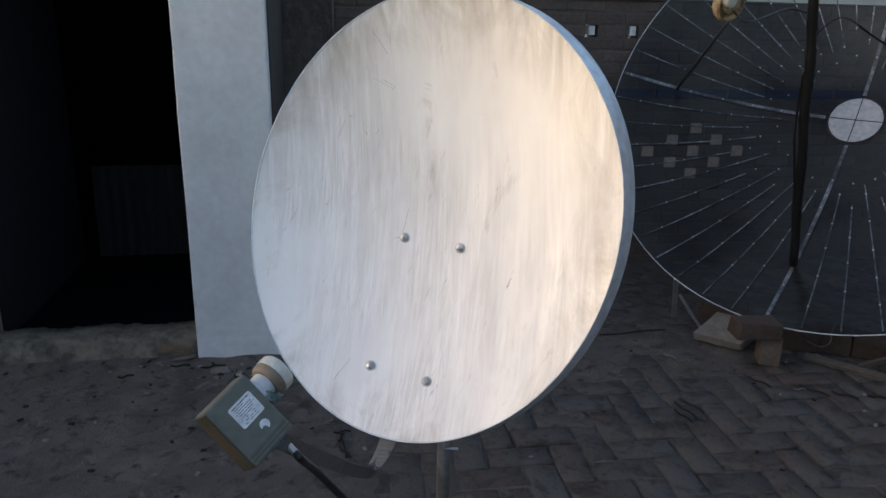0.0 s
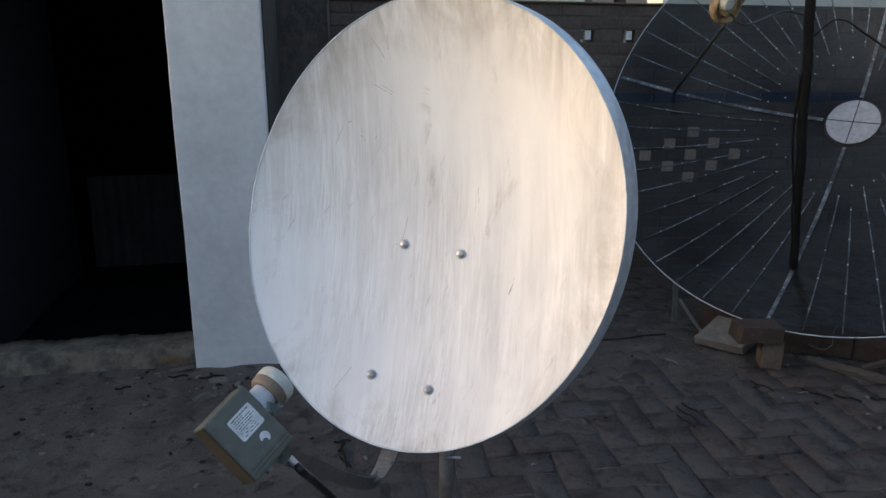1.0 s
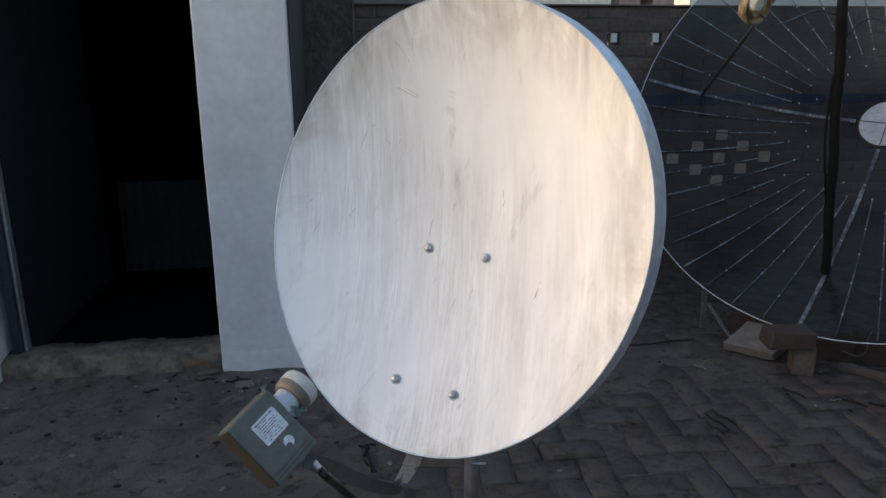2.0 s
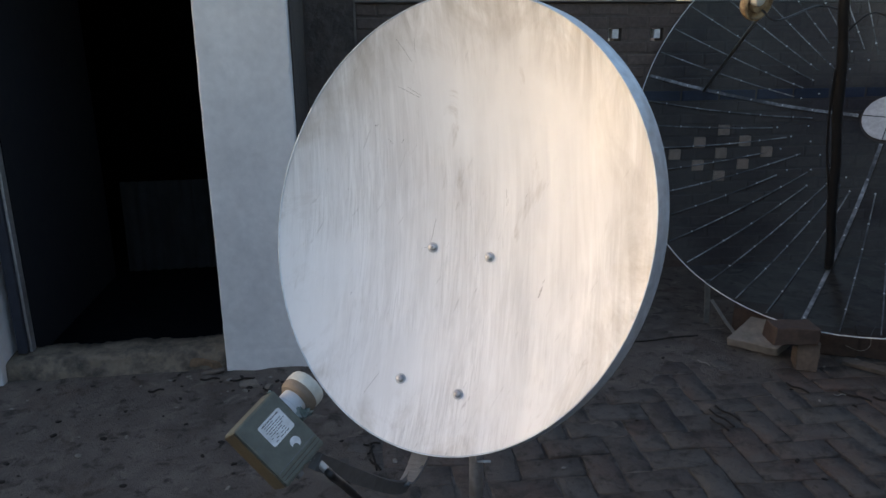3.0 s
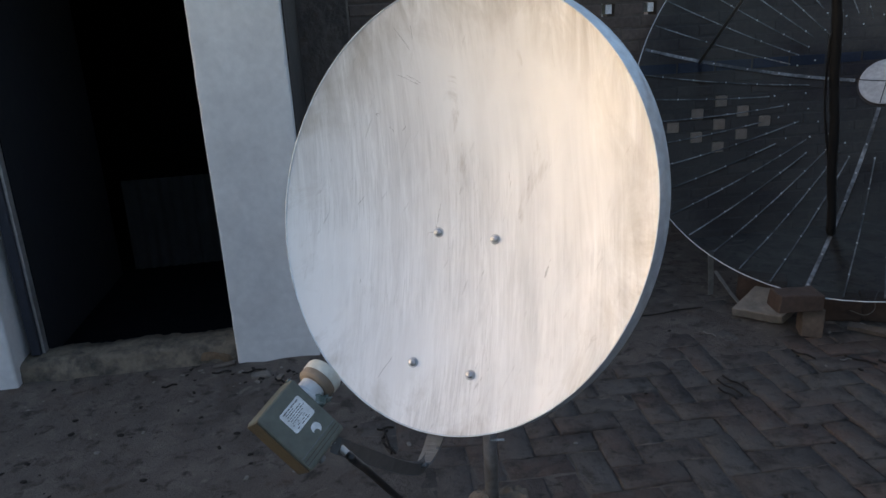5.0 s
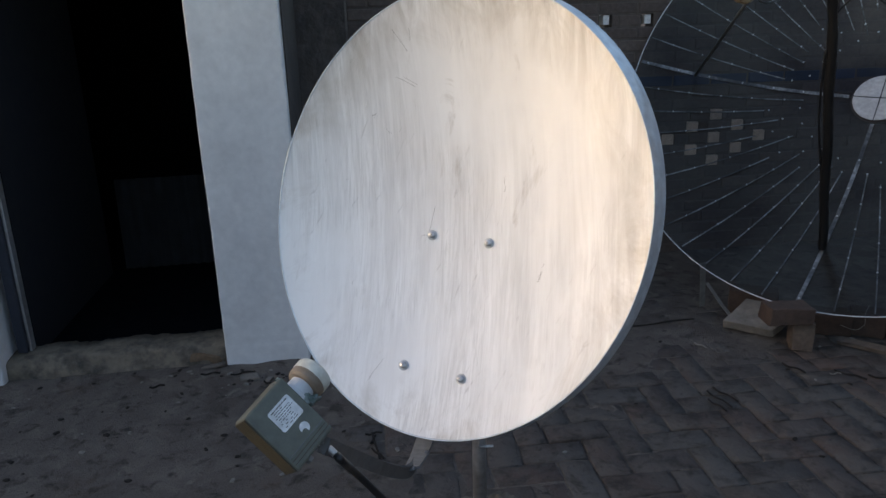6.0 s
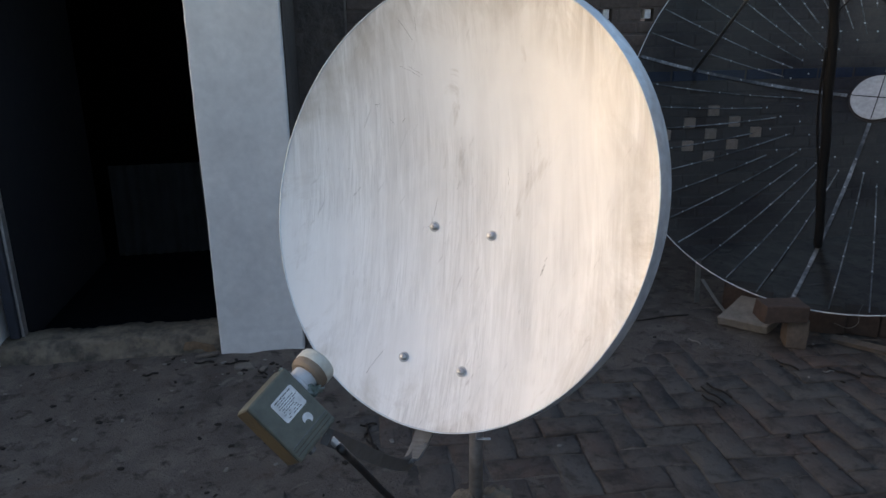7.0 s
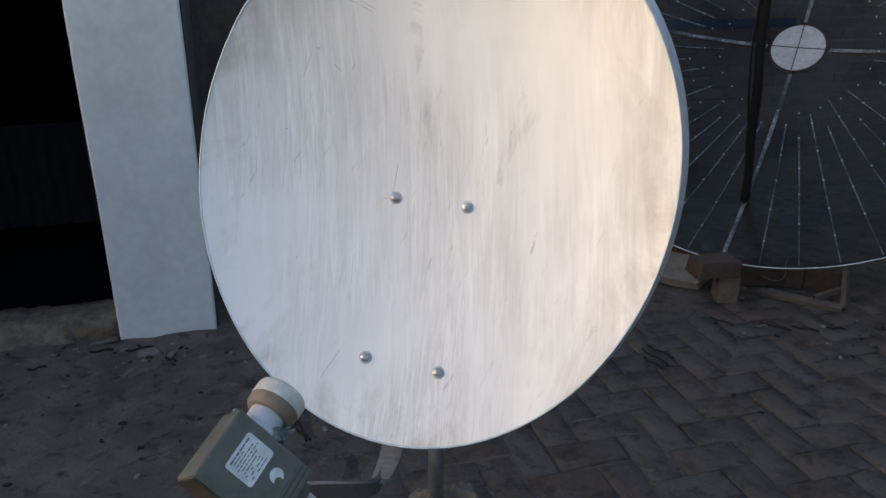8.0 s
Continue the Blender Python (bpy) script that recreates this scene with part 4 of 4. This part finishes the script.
    for o in (-0.012, 0.014):
        bm = bmesh.new()
        rod(bm, fpos + Vector((0, o, 0.0)), hub + Vector((0, o, 0)), 0.006, 8)
        part("side_bar", bm, ZINC, d)
    m = axis_pose(fpos, (inv.to_3x3() @ Vector((0.25, -0.85, -0.25))))
    bm = bmesh.new()
    lathe(bm, [(0.02, -0.04), (0.055, -0.034), (0.063, -0.018), (0.063, 0.0), (0.056, 0.004), (0.052, -0.012), (0.034, -0.012), (0.032, 0.008), (0.02, 0.010)], m, 28)
    part("feed_horn", bm, FEEDO, d, "rusty cream feed horn", smooth=False)
    bm = bmesh.new()
    lathe(bm, [(0.024, 0.0), (0.024, 0.022), (0.02, 0.027), (0.01, 0.028)], m @ Matrix.Translation((-0.012, 0.026, 0)), 24)
    part("feed_cap", bm, CAPW, d, "white plastic feed cap")
    bm = bmesh.new()
    tube(bm, [fpos + Vector((0.02, -0.03, 0)), fpos + Vector((0.10, -0.09, 0.03)), leg_b.lerp(hub, 0.74) + Vector((-0.1, 0.02, 0)), leg_b.lerp(hub, 0.74)], 0.004, 8, 6)
    part("loose_cable", bm, BLACKP, d, smooth=True)
    # prop at the rim
    bm = bmesh.new()
    band(bm, [inv @ Vector(p) for p in ((1.573, 1.905, 0.235), (1.585, 1.91, 0.10), (1.592, 1.915, 0.0))], inv.to_3x3() @ Vector((1, 0.2, 0)), 0.03, 0.005, 1)
    part("prop_leg", bm, PROP, d, "pale flat steel prop")
    bm = bmesh.new()
    band(bm, [inv @ Vector(p) for p in ((1.60, 1.90, 0.13), (1.63, 1.80, 0.05), (1.655, 1.72, 0.0))], inv.to_3x3() @ Vector((1, 0.2, 0)), 0.018, 0.004, 1)
    part("brace", bm, PROP, d, "thin steel brace")
    return d


build_big_dish()


# ---- bricks and rubble under the dish ----
def brick_thing(name, size, m, mat, label, seed, rough=0.006, group="bricks under the dish"):
    bm = bmesh.new()
    box(bm, size, Matrix(), 0.006)
    bmesh.ops.subdivide_edges(bm, edges=[e for e in bm.edges if e.calc_length() > 0.05], cuts=5, use_grid_fill=True)
    for v in bm.verts:
        v.co += Vector((noise.noise(v.co * 18 + Vector((seed, 0, 0))), noise.noise(v.co * 18 + Vector((0, seed, 5))), noise.noise(v.co * 18 + Vector((3, 0, seed))))) * rough
        v.co = m @ v.co
    return tagged(link_mesh(name, bm, mat, smooth=False), label, "brick" if "brick" in name else "board" if "board" in name else "stone", group)


brick_thing("brick", (0.19, 0.11, 0.075), pose(1.682, 1.375, 0.172, 0, 2, -6), RED, "worn brown brick laid across a brick and a stone", 1)
brick_thing("brick", (0.085, 0.10, 0.13), pose(1.772, 1.39, 0.065, 0, 0, -22), DUSTB, "upright brown brick on the paving", 2)
brick_thing("brick", (0.20, 0.11, 0.10), pose(1.98, 1.52, 0.05, 0, 0, -25), RED, "dark red brick under the dish rim", 3)
brick_thing("brick", (0.14, 0.11, 0.11), pose(2.14, 1.46, 0.055, 0, 0, -35), RED, "broken brown brick under the dish rim", 4)
brick_thing("brick", (0.15, 0.10, 0.10), pose(2.27, 1.38, 0.05, 0, 0, -38), RED, "broken brick under the dish rim", 6)
brick_thing("brick", (0.22, 0.11, 0.12), pose(1.79, 1.80, 0.06, 0, 0, -30), RED, "dark red brick behind the pale stone", 7)
lean_u, lean_v = Vector((0.155, -0.156, 0.0)), Vector((0.155, 0.072, 0.068))
lean_n = lean_u.cross(lean_v).normalized()
lean = Matrix((lean_u.normalized(), lean_v.normalized(), lean_n)).transposed().to_4x4()
lean.translation = Vector((1.531, 1.613, 0.055)) + (lean_u + lean_v) / 2 - lean_n * 0.024
slab = brick_thing("stone_slab", (lean_u.length, lean_v.length, 0.048), lean, STONE, "pale broken stone slab leaning on a brick", 5, 0.005)

frame_low = thing("wooden_frame", pose(2.17, 1.145, 0), "weathered wooden angle frame lying by the bricks", "frame")
for a, b, w in (((0.0, 0.0, 0.012), (-0.21, 0.25, 0.012), 0.035), ((0.02, 0.01, 0.0), (0.13, 0.14, 0.12), 0.03), ((-0.045, 0.11, 0.02), (0.07, 0.09, 0.055), 0.018)):
    bm = bmesh.new()
    band(bm, [a, [(p + q) / 2 for p, q in zip(a, b)], b], (0.75, 0.65, 0.3), w, 0.02, 1)
    part("board", bm, WOOD, frame_low)
bm = bmesh.new()
tube(bm, [(1.93, 1.36, 0.10), (1.98, 1.33, 0.085), (2.03, 1.34, 0.10), (2.06, 1.38, 0.13), (2.09, 1.40, 0.16)], 0.0013, 6, 6)
tagged(link_mesh("wire", bm, SCRAP), "thin pale wire hanging by the bricks", "wire")

brick_thing("brick", (0.13, 0.06, 0.045), pose(-0.772, 1.757, 0.040, 8, 9, -3), SILLB, "broken orange-brown brick bedded in the door sill", 12, 0.024, "")
brick_thing("wood_board", (0.10, 0.022, 0.014), pose(-0.745, 1.672, 0.022, 0, -8, 6), WOOD, "short splintered board lying before the sill", 13, 0.005, "")
brick_thing("stone", (0.065, 0.05, 0.03), pose(-0.585, 1.555, 0.010, 4, 0, 20), DUSTS, "small dusty stone by the pier", 14, 0.022, "")
brick_thing("stone", (0.04, 0.03, 0.02), pose(-0.50, 1.52, 0.008, 0, 5, -30), DUSTS, "small dusty stone by the pier", 15, 0.014, "")

for k, (x, y, size) in enumerate(((-0.395, 0.655, 0.045), (-0.30, 0.66, 0.03), (-0.345, 0.61, 0.035), (-0.42, 0.60, 0.025))):
    brick_thing("stone", (size, size * 0.7, size * 0.4), pose(x, y, size * 0.12 + 0.002, 3, 4, 40 * k), FLAG, "small grey broken stone beside the slab", 20 + k, size * 0.4, "broken stones")

# paving slab, debris
brick_thing("paving_slab", (0.24, 0.20, 0.05), pose(-0.222, 0.515, -0.012, 1, 0, -1), FLAG, "grey concrete slab let into the ground", 8, 0.004, "")
rng = random.Random(11)
spots = [(rng.uniform(-1.6, 2.2), rng.uniform(0.1, 1.65)) for i in range(60)] + [(rng.uniform(-1.5, 0.0), rng.uniform(0.35, 1.6)) for i in range(70)] + [(rng.gauss(-0.56, 0.08), rng.gauss(1.56, 0.05)) for i in range(16)]
spots += [(rng.gauss(2.1, 0.12), rng.gauss(0.95, 0.05)) for i in range(12)] + [(rng.gauss(-0.95, 0.3), rng.gauss(1.64, 0.03)) for i in range(10)]
for i, (x, y) in enumerate(spots):
    z = max(soil(x, y), 0.0 if x > -0.3 else -1)
    bm = bmesh.new()
    s = rng.uniform(0.004, 0.015)
    lump(bm, (s * 1.6, s, s * 0.5), pose(x, y, z + s * 0.2, 0, 0, rng.uniform(0, 360)), seed=i, rough=0.5, cuts=2)
    pale = rng.random() < 0.35
    tagged(link_mesh("pebble" if pale else "dirt_clod", bm, SCRAP if pale else LEAF), "small pale chip on the ground" if pale else "small dark clod on the ground", "debris", "debris on the ground")
for x, y, ln, ang, mat in ((1.20, 1.02, 0.13, -75, LEAF), (1.24, 1.05, 0.12, -70, LEAF), (1.36, 1.48, 0.06, -60, SCRAP), (1.30, 1.75, 0.35, 5, LEAF), (1.75, 1.12, 0.05, 0, SCRAP), (-0.95, 1.55, 0.06, 20, LEAF),
                           (-0.75, 1.62, 0.08, 5, LEAF), (2.2, 0.95, 0.08, -30, LEAF), (1.9, 1.05, 0.10, -40, LEAF), (-0.098, 0.95, 0.16, -84, LEAF), (-0.10, 1.03, 0.06, 8, LEAF), (-0.094, 0.90, 0.07, -60, LEAF), (-0.105, 0.99, 0.06, 70, LEAF),
                           (1.17, 0.98, 0.09, -72, LEAF), (1.62, 1.20, 0.10, -62, LEAF), (1.80, 1.10, 0.12, -50, LEAF), (2.02, 1.02, 0.07, -20, LEAF), (-0.62, 1.60, 0.09, 12, LEAF), (-0.50, 1.48, 0.05, -40, LEAF)):
    bm = bmesh.new()
    a = radians(ang)
    tube(bm, [(x + t * ln * math.cos(a), y + t * ln * math.sin(a), max(soil(x, y), 0) + 0.006 + 0.003 * math.sin(t * 9)) for t in (-0.5, -0.2, 0.15, 0.5)], 0.0025 if mat is SCRAP else 0.0040, 6, 3)
    tagged(link_mesh("twig", bm, mat), "small dry twig on the ground", "twig", "debris on the ground")


# ---- pieces: wall bricks, pavers ----
def brick_mesh(name, lx, ly, lz, mat, seed, chip=0.003):
    r = random.Random(seed)
    bm = bmesh.new()
    b = 0.005
    lo = [bm.verts.new((sx * lx / 2, sy * ly / 2, -lz / 2)) for sx, sy in ((-1, -1), (1, -1), (1, 1), (-1, 1))]
    mid = [bm.verts.new((sx * lx / 2 + r.uniform(-1, 1) * chip * 0.6, sy * ly / 2 + r.uniform(-1, 1) * chip * 0.6, lz / 2 - b)) for sx, sy in ((-1, -1), (1, -1), (1, 1), (-1, 1))]
    top = [bm.verts.new((sx * (lx / 2 - b) + r.uniform(-1, 1) * chip, sy * (ly / 2 - b) + r.uniform(-1, 1) * chip, lz / 2 + r.uniform(-1, 0.3) * chip)) for sx, sy in ((-1, -1), (1, -1), (1, 1), (-1, 1))]
    for a, c in ((lo, mid), (mid, top)):
        for k in range(4):
            bm.faces.new((a[k], a[(k + 1) % 4], c[(k + 1) % 4], c[k]))
    bm.faces.new(top)
    bm.faces.new(lo[::-1])
    me = bpy.data.meshes.new(name)
    bmesh.ops.recalc_face_normals(bm, faces=bm.faces)
    bm.to_mesh(me)
    bm.free()
    me.materials.append(mat)
    return me


def piece(name, me, m, parent):
    ob = new(name, me)
    ob.parent = parent
    ob.matrix_basis = m
    return ob


def joined(name, placed, parent, mat, label):
    """Pieces past the counted ones, as one mesh."""
    verts, faces = [], []
    for me, m in placed:
        o = len(verts)
        verts += [m @ v.co for v in me.vertices]
        faces += [[o + i for i in p.vertices] for p in me.polygons]
    me = bpy.data.meshes.new(name)
    me.from_pydata(verts, [], faces)
    me.materials.append(mat)
    ob = new(name, me)
    ob.parent = parent
    return tagged(ob, label, kind="stuff")


def worn_paver(name, lx, ly, lz, mat, seed):
    """A paving brick with a chipped, uneven outline and rounded arrises."""
    r = random.Random(seed)
    out = []
    for (ax, ay), (bx, by), n in (((-1, -1), (1, -1), 4), ((1, -1), (1, 1), 2), ((1, 1), (-1, 1), 4), ((-1, 1), (-1, -1), 2)):
        for i in range(n):
            t = i / n
            out.append(Vector(((ax + (bx - ax) * t) * lx / 2, (ay + (by - ay) * t) * ly / 2, 0)))
    bm = bmesh.new()
    n = len(out)
    lo = [bm.verts.new((p.x, p.y, -lz / 2)) for p in out]
    mid = [bm.verts.new((p.x + r.uniform(-1, 1) * 0.0045, p.y + r.uniform(-1, 1) * 0.0045, lz / 2 - 0.005)) for p in out]
    top = []
    for p in out:
        k = 1 - r.uniform(0.003, 0.009) / max(p.length, 0.03)
        top.append(bm.verts.new((p.x * k, p.y * k, lz / 2 + r.uniform(-0.0034, 0.0004))))
    for a, c in ((lo, mid), (mid, top)):
        for k in range(n):
            bm.faces.new((a[k], a[(k + 1) % n], c[(k + 1) % n], c[k])).smooth = True
    cen = bm.verts.new((r.uniform(-0.03, 0.03), 0, lz / 2 - r.uniform(0, 0.002)))
    for k in range(n):
        bm.faces.new((top[k], top[(k + 1) % n], cen)).smooth = True
    me = bpy.data.meshes.new(name)
    bmesh.ops.recalc_face_normals(bm, faces=bm.faces)
    bm.to_mesh(me)
    bm.free()
    me.materials.append(mat)
    return me


# pavers in herringbone
PW = 0.111
pavers = [worn_paver("paver", 2 * PW - 0.006, PW - 0.006, 0.04, PAVER, s) for s in range(10)]
turn = pose(0.592, 0.531, 0, 0, 0, -1.5)
rng = random.Random(21)
places = []
for i in range(-34, 30):
    for j in range(-20, 24):
        mod = (i - j) % 4
        if mod == 0:
            m = turn @ pose((i + 1) * PW, (j + 0.5) * PW, 0)
        elif mod == 3:
            m = turn @ pose((i + 0.5) * PW, (j + 1) * PW, 0, 0, 0, 90)
        else:
            continue
        p = m.translation
        if not (-0.95 < p.x < 3.6 and -1.3 < p.y < 2.6) or (p.x < -0.3 and p.y > 1.7):
            continue
        m = m @ pose(rng.uniform(-0.002, 0.002), rng.uniform(-0.002, 0.002), -0.0205 + rng.uniform(-0.004, 0.003), rng.uniform(-1.3, 1.3), rng.uniform(-0.8, 0.8), rng.uniform(-2.6, 2.6))
        places.append((rng.choice(pavers), m))
places.sort(key=lambda q: (q[1].translation - Vector((0.9, 0.6, 0))).length)
for me, m in places[:300]:
    piece("paving_brick", me, m, ground)
joined("paving", places[300:], ground, PAVER, "worn brick paving")

# wall bricks, laid flat against the core
wall_bricks = [brick_mesh("wall_brick", 0.222, COURSE - 0.010, 0.03, BRICKW, 40 + s) for s in range(5)]
halves = [brick_mesh("wall_brick_half", 0.105, COURSE - 0.010, 0.03, BRICKW, 60 + s) for s in range(3)]
blue_bricks = [brick_mesh("wall_brick_blue", 0.222, COURSE - 0.010, 0.03, BRICKB, 80 + s) for s in range(3)]
face_pose = Matrix.Rotation(radians(90), 4, "X")
places = []
for k in range(0, 24):
    z = course_z(k)
    x = -0.065 - (0.116 if k % 2 else 0.0)
    while x < 5.0:
        kind, ln = wall_bricks, 0.232
        lo, hi = max(x, -0.065), x + 0.232
        hole = [h for h, kk in HOLES if kk == k and lo - 0.03 < h + HOLE_W / 2 and h - HOLE_W / 2 < hi + 0.0]
        spans = [(lo, hi)]
        for h in hole:
            spans = [q for s in spans for q in ((s[0], min(s[1], h - HOLE_W / 2)), (max(s[0], h + HOLE_W / 2), s[1])) if q[1] - q[0] > 0.02]
        for s in spans:
            full = s[1] - s[0] > 0.15
            me = rng.choice((blue_bricks if k == 16 and s[0] > 1.2 and s[0] < 3.2 else wall_bricks) if full else halves)
            size = (s[1] - s[0]) / (0.232 if full else 0.115)
            m = pose((s[0] + s[1]) / 2, WALL_Y + 0.023 + rng.uniform(-0.002, 0.002), z) @ face_pose @ pose(0, 0, 0, 0, 0, rng.uniform(-0.6, 0.6)) @ Matrix.Diagonal((size, 1, 1, 1))
            places.append((me, m))
        x += 0.232
near = [q for q in places if q[1].translation.x < 3.1 and q[1].translation.z > 0.25]
near.sort(key=lambda q: abs(q[1].translation.x - 1.0) + abs(q[1].translation.z - 1.2))
for me, m in near[:300]:
    piece("wall_brick", me, m, wall_north)
done = {id(q[1]) for q in near[:300]}
joined("brickwork", [q for q in places if id(q[1]) not in done], wall_north, BRICKW, "sooty brickwork")
